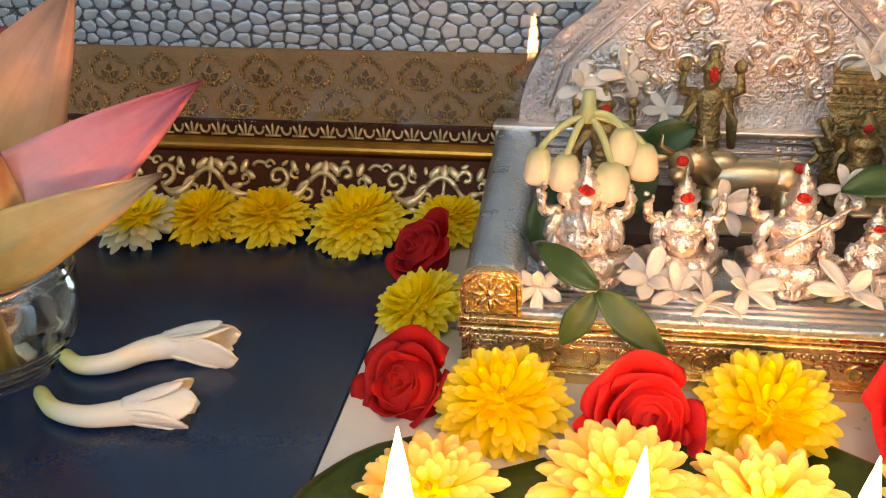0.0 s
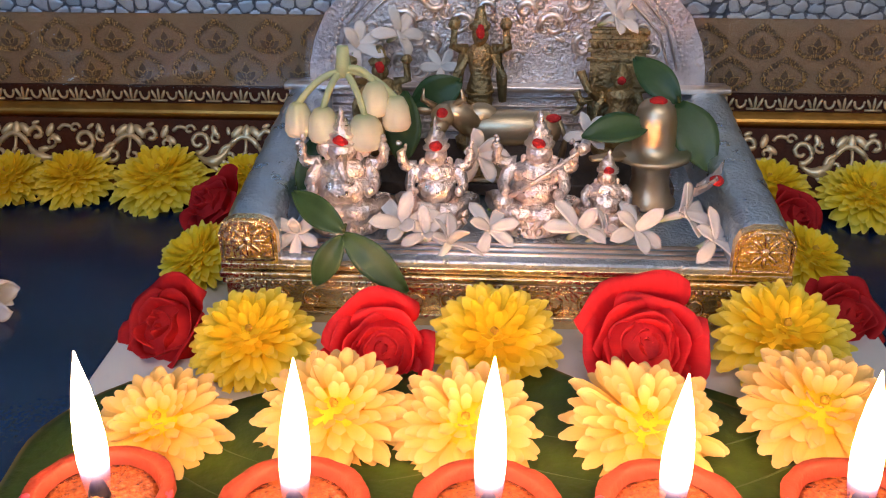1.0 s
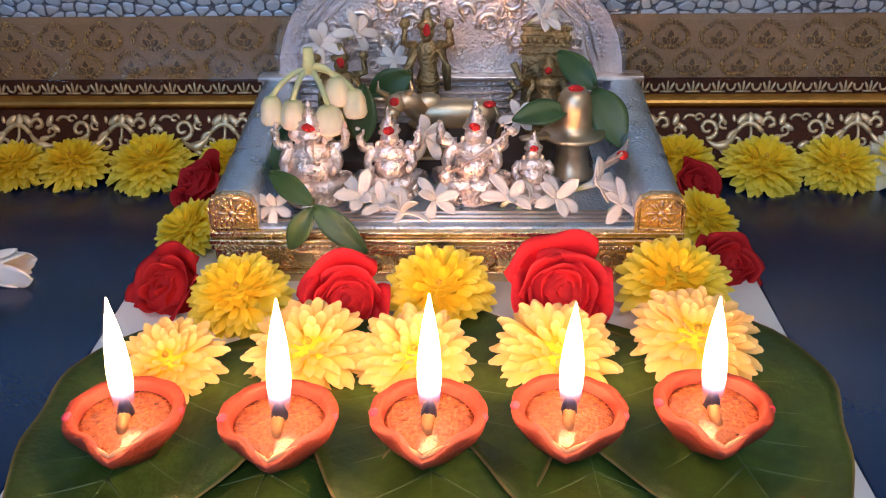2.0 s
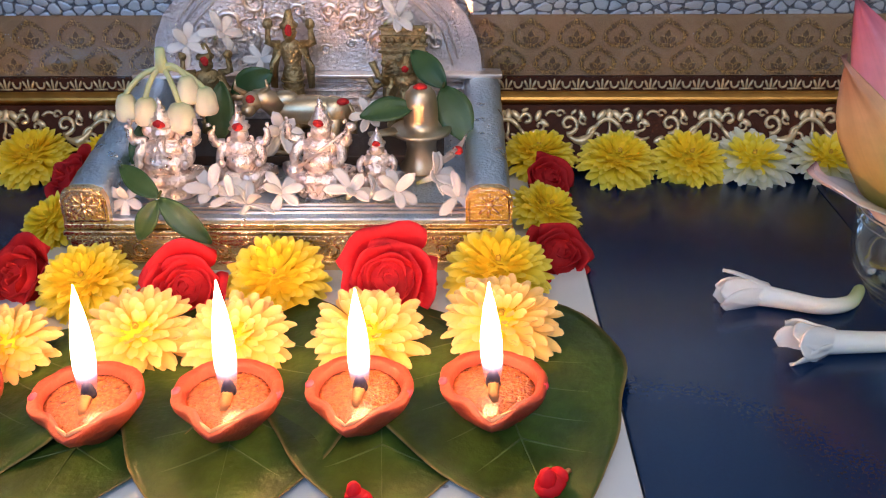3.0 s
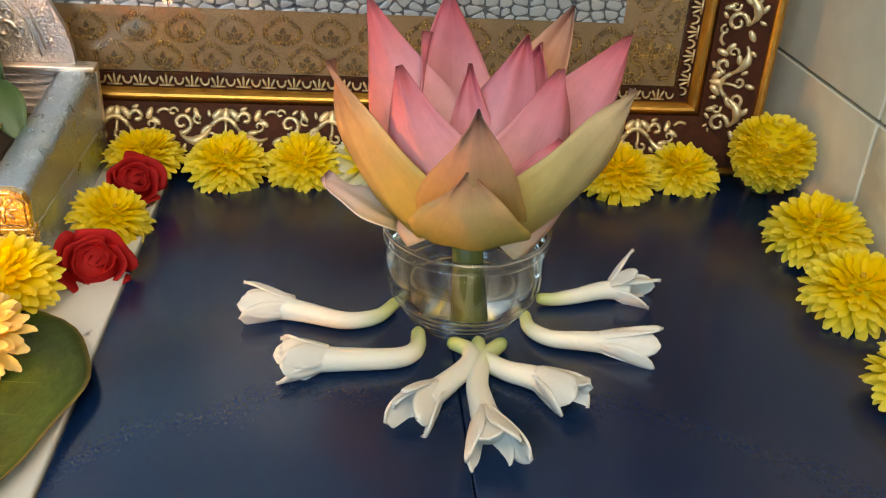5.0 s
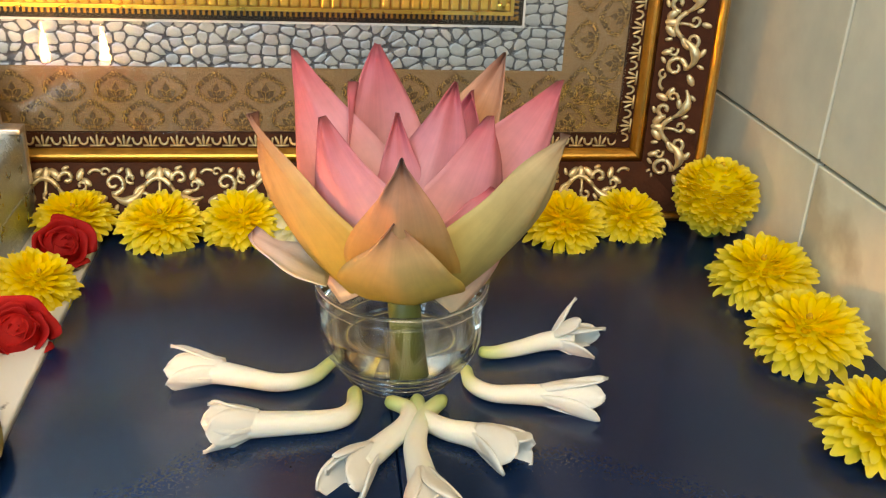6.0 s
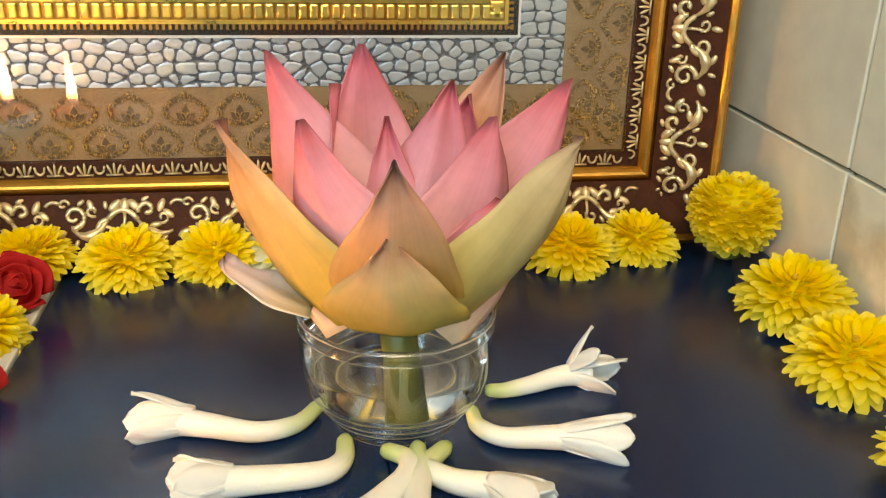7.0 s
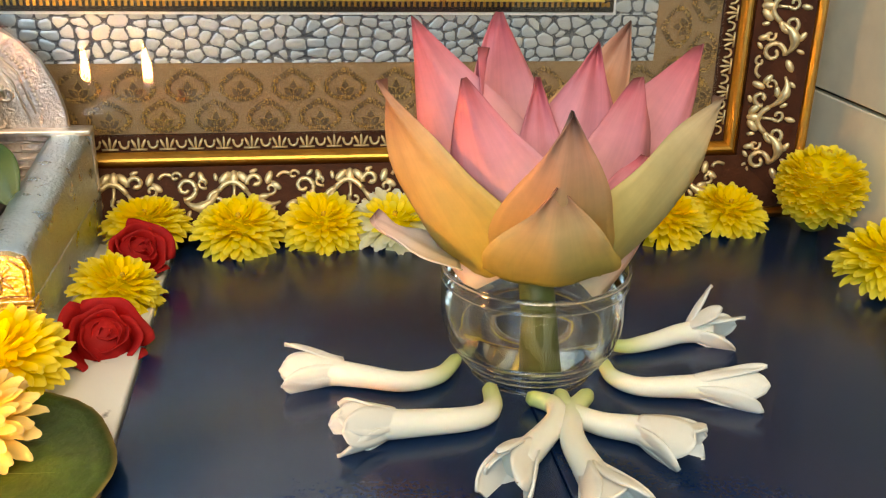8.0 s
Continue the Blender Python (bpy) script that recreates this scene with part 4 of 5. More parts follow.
def wick_meshes(lean, h, seed):
    rnd = random.Random(seed)
    w = Geo().add(tube([(0.001, -0.013, 0.0186), (0, -0.007, 0.0196), (0, -0.001, 0.0206), (lean * 0.1, 0.0015, 0.0222)], [0.0022, 0.0030, 0.0032, 0.0030], 9))
    c = Geo().add(tube([(lean * 0.1, 0.0015, 0.0200), (lean * 0.11, 0.0015, 0.0232), (lean * 0.12, 0.0015, 0.0268), (lean * 0.14, 0.001, 0.0305)], [0.0042, 0.0038, 0.0026, 0.0008], 9))
    prof = [(0.0026, 0.0), (0.0038, 0.004), (0.0046, 0.010), (0.0050, 0.017), (0.0049, 0.024), (0.0041, 0.033), (0.0027, 0.042), (0.0012, 0.049), (0.0002, 0.054)]
    h = h * 1.2 + 0.085
    v, f, uv = lathe([(r * 1.14, z * h) for r, z in prof], 14)
    v = [(x + lean * 0.1 + lean * z / 0.054, y + 0.0015, z + 0.0186) for x, y, z in v]
    return w.mesh("wick", M_WICK), c.mesh("charred_tip", M_CHAR), Geo().add((v, f, uv)).mesh("flame", M_FLAME)


for i, (x, y, lean, h, turn, s) in enumerate(((-0.041, 0.275, 0.0015, 0.95, 6, 0.97), (0.031, 0.273, 0.0035, 0.97, 2, 0.97), (0.100, 0.276, 0.001, 1.0, -3, 0.96),
                                              (0.165, 0.280, 0.0, 0.90, -8, 0.95), (0.232, 0.284, -0.003, 0.90, -4, 0.96))):
    e = thing("clay_lamp", pose(x, y, 0.0078, 0, 0, turn) @ Matrix.Diagonal((s, s, s, 1)), "lit terracotta oil lamp with pinched lip on a betel leaf", "oil lamp", "clay lamps")
    for nm, me in zip(("bowl", "paint_dab", "paint_dab", "worn_lip", "ghee"), DIYA):
        part(nm, me, None, e, {"paint_dab": "pink paint dab", "ghee": "melted ghee"}.get(nm, ""))
    wk = wick_meshes(lean, h, i)
    wick = part("wick", wk[0], None, e, "cotton wick")
    part("charred_tip", wk[1], None, wick)
    part("flame", wk[2], None, wick, "bright candle flame")

# small red buds before the lamps
for x, y, r in ((-0.044, 0.226, 0.008), (0.169, 0.220, 0.008), (0.256, 0.229, 0.010)):
    e = thing("red_bud", pose(x, y, 0.0085, 0, 0, x * 900), "small red flower bud on a betel leaf", "flower bud", "red buds")
    part("petals", Geo().add(ball((r * 0.9, r * 0.7, r * 0.5), (0, 0, r * 0.4), 9, 6)).add(ball((r * 0.45, r * 0.45, r * 0.6), (r * 0.3, 0, r * 0.9), 8, 6))
         .add(ball((r * 0.3, r * 0.5, r * 0.4), (-r * 0.6, 0.1 * r, r * 0.6), 8, 6)), M_ROSE, e)
    part("stalk", Geo().add(tube([(-r * 1.6, 0, 0.001), (-r * 0.5, 0, r * 0.4)], 0.0014, 6)), M_CLAY2, e)


# ---- lotus in jar, tuberoses ----
def lotus_petal(base, tip, face, W, bulge, cup, nu=14, nv=20):
    """A broad boat-shaped petal from base to tip, bowed towards the azimuth it faces."""
    base, tip = Vector(base), Vector(tip)
    out = Vector((math.cos(radians(face)), math.sin(radians(face)), 0))
    side = Vector((-out.y, out.x, 0))
    mid = base.lerp(tip, 0.42) + out * bulge
    mid.z -= bulge * 0.10
    spine = bez(base, mid, tip, nv)
    ph = face * 0.1

    def fn(u, v):
        j = min(nv, int(round(v * nv)))
        d = (spine[min(j + 1, nv)] - spine[max(j - 1, 0)]).normalized()
        across = (side - d * side.dot(d)).normalized()
        inward = across.cross(d)
        if inward.dot(out) > 0:
            inward = -inward
        w = max(0.0004, W * min(1.0, 0.86 + 0.5 * v) * (1 - v ** 1.9) ** 0.95 * (1 + 0.05 * math.sin(9 * v + 2 * ph + 2 * u)))
        keel = cup * w * (0.50 * u * u + 0.16 * abs(u))
        roll = 0.30 * w * max(0.0, abs(u) - 0.62) ** 1.5 * (1 + math.sin(3 * ph + 4 * v + (2 if u > 0 else 0))) * v
        wave = 0.0024 * math.sin(5 * v + ph + 2.5 * u) * v + 0.0020 * u * u * math.sin(11 * v + ph + 2 * u) * v + 0.0007 * math.sin(7 * u + 3 * v + ph)
        return spine[j] + across * (u * w * (1 + 0.10 * math.sin(ph) * u)) + inward * (keel - roll + wave) - out * (0.003 * v ** 8)
    return sheet(fn, nu, nv, 0.0007)


JAR_PROFILE = [(0.0, 0.0), (0.0300, 0.0), (0.0330, 0.0014), (0.0345, 0.0050), (0.0372, 0.0090), (0.0400, 0.0130), (0.0430, 0.0175), (0.0460, 0.0230),
               (0.0480, 0.0290), (0.0488, 0.0360), (0.0490, 0.0460), (0.0491, 0.0540), (0.0493, 0.0600), (0.0486, 0.0610), (0.0478, 0.0600), (0.0474, 0.0540),
               (0.0472, 0.0460), (0.0470, 0.0360), (0.0461, 0.0298), (0.0440, 0.0245), (0.0408, 0.0190), (0.0370, 0.0140), (0.0320, 0.0095), (0.0, 0.0078)]


def hoop(r, z, w):
    pts = [(r * math.cos(a), r * math.sin(a), z) for a in (2 * math.pi * i / 48 for i in range(49))]
    return tube(pts, w, 8)


def lotus_jar(at, petals, words, group):
    e = thing("jar", at, "clear ribbed glass jar half full of water on the board", "jar", "glass jars")
    glass = part("glass", Geo().add(lathe(JAR_PROFILE, 64)), M_JAR, e, "clear ribbed glass")
    glass.visible_shadow = False
    for nm, r, z, w in (("rim", 0.0488, 0.0604, 0.0012), ("shoulder_ring", 0.0488, 0.0540, 0.0007), ("rib", 0.0438, 0.0190, 0.0011), ("rib", 0.0402, 0.0135, 0.0012), ("rib", 0.0366, 0.0085, 0.0012), ("foot_ring", 0.0322, 0.0016, 0.0014)):
        part(nm, Geo().add(hoop(r, z, w)), M_RIB, glass).visible_shadow = False
    part("water", Geo().add(lathe([(0.0, 0.0082), (0.0316, 0.0099), (0.0366, 0.0144), (0.0404, 0.0194), (0.0436, 0.0249), (0.0457, 0.0302), (0.0466, 0.0362), (0.0468, 0.0490), (0.0, 0.0490)], 64)), M_WATER, e, "clear water").visible_shadow = False
    f = thing("lotus", at, words, "flower", group)
    stem = [(0.004, -0.004, 0.0095), (0.002, -0.003, 0.03), (0.0, 0.0, 0.060)]
    part("stem", Geo().add(tube(stem, [0.0088, 0.0084, 0.0100], 16)), M_STEM, f, "cut green stalk")
    part("receptacle", Geo().add(ball((0.036, 0.036, 0.012), (0, 0, 0.072), 20, 10)), M_STEM, f)
    for tip, face, W, bulge, cup, m, br in petals:
        base = (1.22 * br * math.cos(radians(face)), 1.22 * br * math.sin(radians(face)), 0.0675 + (0.026 - br) * 0.35)
        part("petal", Geo().add(lotus_petal(base, tip, face, W, bulge, cup)), m, f, {M_LOTUS2: "yellow-green outer petal with a brown tip", M_LOTUS3: "pale drooping petal", M_LOTUS4: "pale green outer petal", M_LOTUS5: "peach outer petal with a brown tip"}.get(m, ""))
    return f


CX, CY = 0.510, 0.413
PETALS = [
    ((-0.010, -0.080, 0.159), -97, 0.033, 0.014, 0.5, M_LOTUS5, 0.028), ((-0.011, -0.070, 0.125), -99, 0.036, 0.020, 0.4, M_LOTUS2, 0.033),
    ((-0.083, 0.000, 0.157), -138, 0.034, 0.012, 0.5, M_LOTUS2, 0.032), ((0.086, -0.013, 0.150), -54, 0.039, 0.014, 0.55, M_LOTUS4, 0.032),
    ((-0.087, 0.008, 0.087), 184, 0.027, 0.010, 0.2, M_LOTUS3, 0.034), ((-0.061, 0.048, 0.179), -122, 0.041, 0.006, 0.45, M_LOTUS, 0.024),
    ((0.092, 0.032, 0.167), -72, 0.038, 0.006, 0.5, M_LOTUS, 0.026), ((0.066, 0.074, 0.174), 70, 0.032, 0.022, 0.5, M_LOTUS5, 0.026),
    ((-0.013, 0.066, 0.180), 105, 0.041, 0.018, 0.5, M_LOTUS, 0.022), ((0.026, 0.004, 0.173), -100, 0.033, 0.004, 0.6, M_LOTUS, 0.010),
    ((0.045, -0.010, 0.159), -66, 0.040, 0.018, 0.5, M_LOTUS, 0.022), ((-0.046, -0.022, 0.162), -118, 0.038, 0.016, 0.5, M_LOTUS, 0.022),
    ((-0.005, -0.003, 0.158), -90, 0.022, 0.006, 0.5, M_LOTUS, 0.008), ((0.045, 0.055, 0.156), 60, 0.034, 0.020, 0.5, M_LOTUS, 0.020),
    ((-0.030, 0.025, 0.168), 160, 0.030, 0.012, 0.5, M_LOTUS, 0.014), ((0.046, -0.024, 0.124), -66, 0.026, 0.010, 0.5, M_LOTUS, 0.020),
]
lotus_jar(pose(CX, CY, 0.0), PETALS, "half-open pink lotus with yellowish outer petals standing in a jar", "lotus flowers")
PETALS_L = [
    ((0.139, -0.010, 0.159), -82, 0.034, 0.012, 0.4, M_LOTUS, 0.026), ((0.122, -0.026, 0.121), -80, 0.024, 0.010, 0.4, M_LOTUS4, 0.032), ((0.080, 0.008, 0.200), -78, 0.044, 0.014, 0.45, M_LOTUS5, 0.024),
    ((0.028, -0.060, 0.150), -75, 0.032, 0.022, 0.5, M_LOTUS, 0.028), ((-0.040, -0.065, 0.150), -120, 0.032, 0.022, 0.5, M_LOTUS2, 0.030), ((-0.080, 0.0, 0.160), -170, 0.032, 0.022, 0.5, M_LOTUS, 0.028),
    ((0.0, 0.07, 0.165), 90, 0.034, 0.022, 0.5, M_LOTUS, 0.026), ((0.02, 0.01, 0.165), -90, 0.026, 0.008, 0.5, M_LOTUS, 0.012), ((-0.03, 0.02, 0.170), 160, 0.026, 0.010, 0.5, M_LOTUS, 0.014),
    ((0.055, -0.035, 0.135), -55, 0.030, 0.02, 0.5, M_LOTUS2, 0.030),
]
lotus_jar(pose(-0.288, 0.425, 0.0, 0, 0, 0), PETALS_L, "pink lotus with wide-open petals standing in a jar", "lotus flowers")


def glide(pts, n):
    """A smooth curve through a few points."""
    P = [Vector(p) for p in pts]
    P = [2 * P[0] - P[1]] + P + [2 * P[-1] - P[-2]]
    out = []
    for k in range(1, len(P) - 2):
        a, b, c, d = P[k - 1:k + 3]
        for i in range(n):
            t = i / n
            out.append(0.5 * (2 * b + (c - a) * t + (2 * a - 5 * b + 4 * c - d) * t * t + (3 * b - a - 3 * c + d) * t ** 3))
    return out + [P[-2]]


def tuberose(way, seed, spread=1.0, sprig=0, size=1.0):
    """A cut tuberose lying down along way: a bent green stalk that swells to a white throat, six petals."""
    rnd = random.Random(seed)
    o = Vector((*way[0], 0.0))
    e = thing("tuberose", pose(*way[0], 0.0), "white tuberose with a pale green stalk lying on the board", "flower", "tuberoses")
    flat = glide([(x - o.x, y - o.y, 0) for x, y in way], 6)
    cut = round(len(flat) * 0.80)
    body, axis = flat[:cut], (flat[-1] - flat[cut - 4]).normalized()
    n = len(body)
    pts, rad = [], []
    for i, p in enumerate(body):
        t = i / (n - 1)
        swell = min(1.0, max(0.0, (t - 0.25) / 0.75))
        r = size * (0.0036 + 0.0012 * min(1, t * 3) + 0.0026 * swell ** 1.6 - (0.0012 if i == 0 else 0))
        rad.append(r)
        pts.append(Vector((p.x, p.y, 0.0040 + 0.0040 * t * size + (0.0016 * (1 - t / 0.2) if t < 0.2 else 0))))
    part("tube", Geo().add(tube(pts, rad, 14)), M_TUBE, e)
    mouth, reach = pts[-1], (flat[-1] - body[-1]).length
    turn = Matrix.Translation(mouth) @ Matrix.Rotation(math.atan2(axis.y, axis.x), 4, "Z")
    part("throat", Geo().add(ball((reach * 0.20, 0.0052 * size, 0.0050 * size), (-0.005, 0, 0), 12, 8), turn), M_WPETAL, e)
    for i in range(6):
        a = i * math.pi / 3 + 0.4 * (seed % 3) + rnd.uniform(-0.2, 0.2)
        opening = (4 + rnd.uniform(0, 9)) * spread
        raised = sprig and i < sprig
        if raised:
            a, opening = ((0.25, 15), (-0.45, 46))[i] if sprig == 1 else ((-0.35, 56), (0.45, 40))[i]
        PL = (reach + 0.013) * rnd.uniform(0.86, 1.06) * (0.82 if raised and sprig == 2 else 1)

        def fn(u, v, PL=PL, raised=raised, k=rnd.uniform(0, 6)):
            w = size * ((0.0034 if sprig == 1 else 0.0050) if raised else 0.0078) * (0.60 + 0.46 * math.sin(math.pi * min(1, v * 0.85))) * (math.sqrt(max(0.001, 1 - ((v - 0.55) / 0.45) ** 3.2)) if v > 0.55 else 1)
            return (PL * v, u * w, size * (0.0026 * math.sin(math.pi * min(1, v * 0.62)) - (0 if raised else (0.0012 - 0.0014 * spread) * v * v) - 0.0042 * u * u * (0.35 + 0.65 * (1 - v)) * (w / (0.0078 * size)) ** 2 + 0.0006 * math.sin(4 * v + 3 * u + k)))
        m = turn @ Matrix.Translation((-0.013, 0, 0)) @ Matrix.Rotation(a, 4, "X") @ Matrix.Translation((0, 0, 0.0040 * size)) @ Matrix.Rotation(radians(-opening), 4, "Y")
        part("petal", Geo().add(sheet(fn, 8, 16, 0.0012), m), M_WPETAL, e)
    return e


for way, seed, spread, sprig, size in (
    (((0.471, 0.416), (0.458, 0.399), (0.439, 0.393), (0.416, 0.400), (0.396, 0.405), (0.378, 0.403)), 1, 0.5, 1, 1.0),
    (((0.482, 0.384), (0.480, 0.366), (0.469, 0.355), (0.437, 0.352), (0.418, 0.351), (0.401, 0.347)), 2, 1.0, 0, 1.1),
    (((0.499, 0.372), (0.510, 0.364), (0.508, 0.349), (0.494, 0.330), (0.480, 0.313), (0.470, 0.297)), 3, 0.9, 1, 1.05),
    (((0.531, 0.372), (0.518, 0.356), (0.511, 0.332), (0.511, 0.309), (0.512, 0.289), (0.512, 0.266)), 4, 1.25, 0, 1.15),
    (((0.516, 0.374), (0.517, 0.357), (0.528, 0.343), (0.542, 0.335), (0.553, 0.325), (0.566, 0.312)), 5, 1.0, 0, 1.1),
    (((0.548, 0.403), (0.549, 0.387), (0.559, 0.375), (0.578, 0.371), (0.598, 0.367), (0.622, 0.361)), 6, 0.9, 1, 0.95),
    (((0.559, 0.420), (0.571, 0.420), (0.586, 0.423), (0.603, 0.428), (0.620, 0.427), (0.637, 0.421)), 7, 0.9, 2, 0.95),
    (((-0.253, 0.434), (-0.238, 0.425), (-0.222, 0.428), (-0.208, 0.441), (-0.189, 0.447), (-0.160, 0.447)), 8, 0.8, 1, 1.05),
    (((-0.247, 0.400), (-0.231, 0.386), (-0.213, 0.381), (-0.197, 0.384), (-0.182, 0.389), (-0.161, 0.395)), 9, 0.9, 1, 1.0),
):
    tuberose(way, seed, spread, sprig, size)

# ---- throne ----
TX0, TX1, TY0, TY1, SEAT = -0.042, 0.250, 0.446, 0.632, 0.036
TM = (TX0 + TX1) / 2
throne = thing("throne", pose(0, 0, SLAB), "silver embossed altar throne with gilt front and rolled arms", "throne")
base = Geo().add(box(TX0, TY0 + 0.008, 0.0, TX1, TY1, SEAT - 0.004, 0.001))
part("base", base, M_SILVER, throne, smooth=False)
for z0, z1, out, nm, m in ((0.0, 0.007, 0.004, "foot_rail", M_FACE), (0.007, 0.022, 0.0, "front_panel", M_FACE), (0.022, 0.0255, 0.003, "front_rail", M_FACE),
                           (0.0265, 0.0300, 0.005, "front_rail", M_FACE), (0.0305, 0.0345, 0.003, "front_rail", M_FACE)):
    part(nm, Geo().add(box(TX0 - out * 0.3, TY0 + 0.002 - out, z0, TX1 + out * 0.3, TY0 + 0.0095, z1, 0.0008)), m, throne, "gilt embossed front rail" if "rail" in nm else "")
bead = Geo().add(ball(0.0013, n=6, m=4)).mesh("bead", M_FACE)
for i in range(72):
    part("bead", bead, None, throne, at=Matrix.Translation((TX0 + 0.002 + i * (TX1 - TX0 - 0.004) / 71, TY0 - 0.0022, 0.0242)))
curl = [Geo().add(tube(spiral(0, 0, 0.0058, 0.0014, 90 + 180 * k, 450 + 180 * k, 12), 0.0009, 5)).mesh("front_scroll", M_FACE) for k in (0, 1)]
for i in range(16):
    part("front_scroll", curl[i % 2], None, throne, at=Matrix.Translation((TX0 + 0.010 + i * (TX1 - TX0 - 0.02) / 15, TY0 + 0.0012, 0.0135)))
part("seat", Geo().add(box(TX0 + 0.003, TY0 + 0.004, SEAT - 0.004, TX1 - 0.003, TY1 - 0.004, SEAT, 0.001)), M_SILVER, throne)
for i in range(3):
    part("seat_bead", Geo().add(tube([(TX0 + 0.03, TY0 + 0.012 + i * 0.006, SEAT + 0.0004), (TX1 - 0.03, TY0 + 0.012 + i * 0.006, SEAT + 0.0004)], 0.0012, 6)), M_SILVER2, throne)


def arm(x, s):
    """A rolled arm that rises towards the back, with a gilt embossed cap in front."""
    g = Geo()
    n = 14
    v, uv = [], []
    rows = 26
    rnd = random.Random(7)
    for j in range(rows + 1):
        t = j / rows
        y, top, w = TY0 + 0.004 + t * (TY1 - TY0 - 0.010), 0.0595 + 0.019 * t, 0.0145
        for i in range(n):
            a = math.pi * i / (n - 1)
            xx, zz = math.cos(a), math.sin(a)
            xx = math.copysign(abs(xx) ** 0.75, xx)
            wob = rnd.uniform(-0.0004, 0.0004)
            v.append((x + (w + wob) * xx, y, top - 0.011 + (0.011 + wob) * zz ** 0.8 if 0 < i < n - 1 else 0.004))
            uv.append((i / n, t))
    f = [(j * n + i, j * n + i + 1, (j + 1) * n + i + 1, (j + 1) * n + i) for j in range(rows) for i in range(n - 1)]
    f += [tuple(reversed(range(n))), tuple(rows * n + i for i in range(n))]
    a = part("arm", g.add((v, f, uv)), M_SILVER, throne, "rolled silver arm")
    cap = Geo().add(extrude([(x - 0.0150, 0.0345), (x + 0.0150, 0.0345), (x + 0.0152, 0.051), (x + 0.0125, 0.0575), (x + 0.006, 0.0603), (x - 0.006, 0.0603), (x - 0.0125, 0.0575), (x - 0.0152, 0.051)],
                            TY0 + 0.005, TY0 - 0.001))
    part("arm_cap", cap, M_FACE, a, "gilt embossed arm front", smooth=False)
    orn = Geo()
    for k in range(8):
        an = k * math.pi / 4
        orn.add(ball((0.0013, 0.0009, 0.0036), n=6, m=4), Matrix.Translation((x + 0.0058 * math.cos(an), TY0 - 0.0012, 0.0475 + 0.0058 * math.sin(an))) @ Matrix.Rotation(math.pi / 2 - an, 4, "Y"))
    orn.add(ball((0.0025, 0.0012, 0.0025), (x, TY0 - 0.0012, 0.0475), 8, 5))
    orn.add(tube([(x - 0.013, TY0 - 0.001, 0.0365), (x + 0.013, TY0 - 0.001, 0.0365), (x + 0.013, TY0 - 0.001, 0.052), (x + 0.006, TY0 - 0.001, 0.0585), (x - 0.006, TY0 - 0.001, 0.0585), (x - 0.013, TY0 - 0.001, 0.052), (x - 0.013, TY0 - 0.001, 0.0365)], 0.0008, 5))
    part("arm_ornament", orn, M_FACE, a)


arm(TX0 + 0.0150, -1)
arm(TX1 - 0.0150, 1)
half = [(0.146, 0.034), (0.146, 0.0795), (0.131, 0.0800), (0.130, 0.092), (0.126, 0.108), (0.118, 0.125), (0.106, 0.138), (0.090, 0.150), (0.072, 0.166), (0.052, 0.186), (0.030, 0.205), (0.0, 0.216)]
outl = [(TM + x, z) for x, z in half] + [(TM - x, z) for x, z in reversed(half[:-1])]
part("backrest", Geo().add(extrude(outl, TY1, TY1 - 0.006)), M_BACK, throne, "embossed silver arched back", smooth=False)
part("back_ledge", Geo().add(box(TX0 - 0.001, TY1 - 0.016, 0.076, TX1 + 0.001, TY1 - 0.0062, 0.0800, 0.001)), M_SILVER2, throne)
rel = Geo()
yb = TY1 - 0.0068
arch_in = [(0.112, 0.090), (0.103, 0.118), (0.088, 0.134), (0.062, 0.158), (0.030, 0.188), (0.0, 0.199)]
for off in (0.0, 0.0055):
    pts = [(TM + x - off * 0.7, yb, z - off) for x, z in arch_in] + [(TM - x + off * 0.7, yb, z - off) for x, z in reversed(arch_in[:-1])]
    rel.add(tube(pts, 0.0009, 5))
for s in (-1, 1):
    for cx, cz, r, a0, a1 in ((0.022, 0.150, 0.011, 0, 420), (0.045, 0.135, 0.010, 90, -330), (0.066, 0.118, 0.010, 30, 430), (0.030, 0.118, 0.009, 200, -200), (0.085, 0.104, 0.008, 0, 400),
                              (0.012, 0.174, 0.008, 180, 560), (0.050, 0.105, 0.007, 90, 470), (0.012, 0.128, 0.006, 0, 380), (0.070, 0.094, 0.006, 180, -200)):
        rel.add(tube([(TM + s * p[0], yb, p[2]) for p in spiral(cx, cz, r, r * 0.2, a0, a1, 20)], [0.0028 - 0.0013 * i / 20 for i in range(21)], 7))
        for k in range(3):
            rel.add(ball((0.0016, 0.001, 0.0042), n=6, m=4), Matrix.Translation((TM + s * (cx + r * 1.1 * math.cos(a0 + 2.1 * k)), yb, cz + r * 1.1 * math.sin(a0 + 2.1 * k))) @ Matrix.Rotation(1.3 * k + a0, 4, "Y"))
rnd = random.Random(11)
for i in range(34):
    cz = 0.088 + 0.10 * (i // 2) / 17 + rnd.uniform(-0.004, 0.004)
    cx = rnd.uniform(0.006, max(0.012, 0.098 - 1.0 * max(0.0, cz - 0.105)))
    r, a0 = rnd.uniform(0.0035, 0.0062), rnd.uniform(0, 360)
    for s in (-1, 1):
        rel.add(tube([(TM + s * p[0], yb, p[2]) for p in spiral(cx, cz, r, r * 0.25, a0, a0 + 400, 14)], [0.0013 - 0.0006 * q / 14 for q in range(15)], 5))
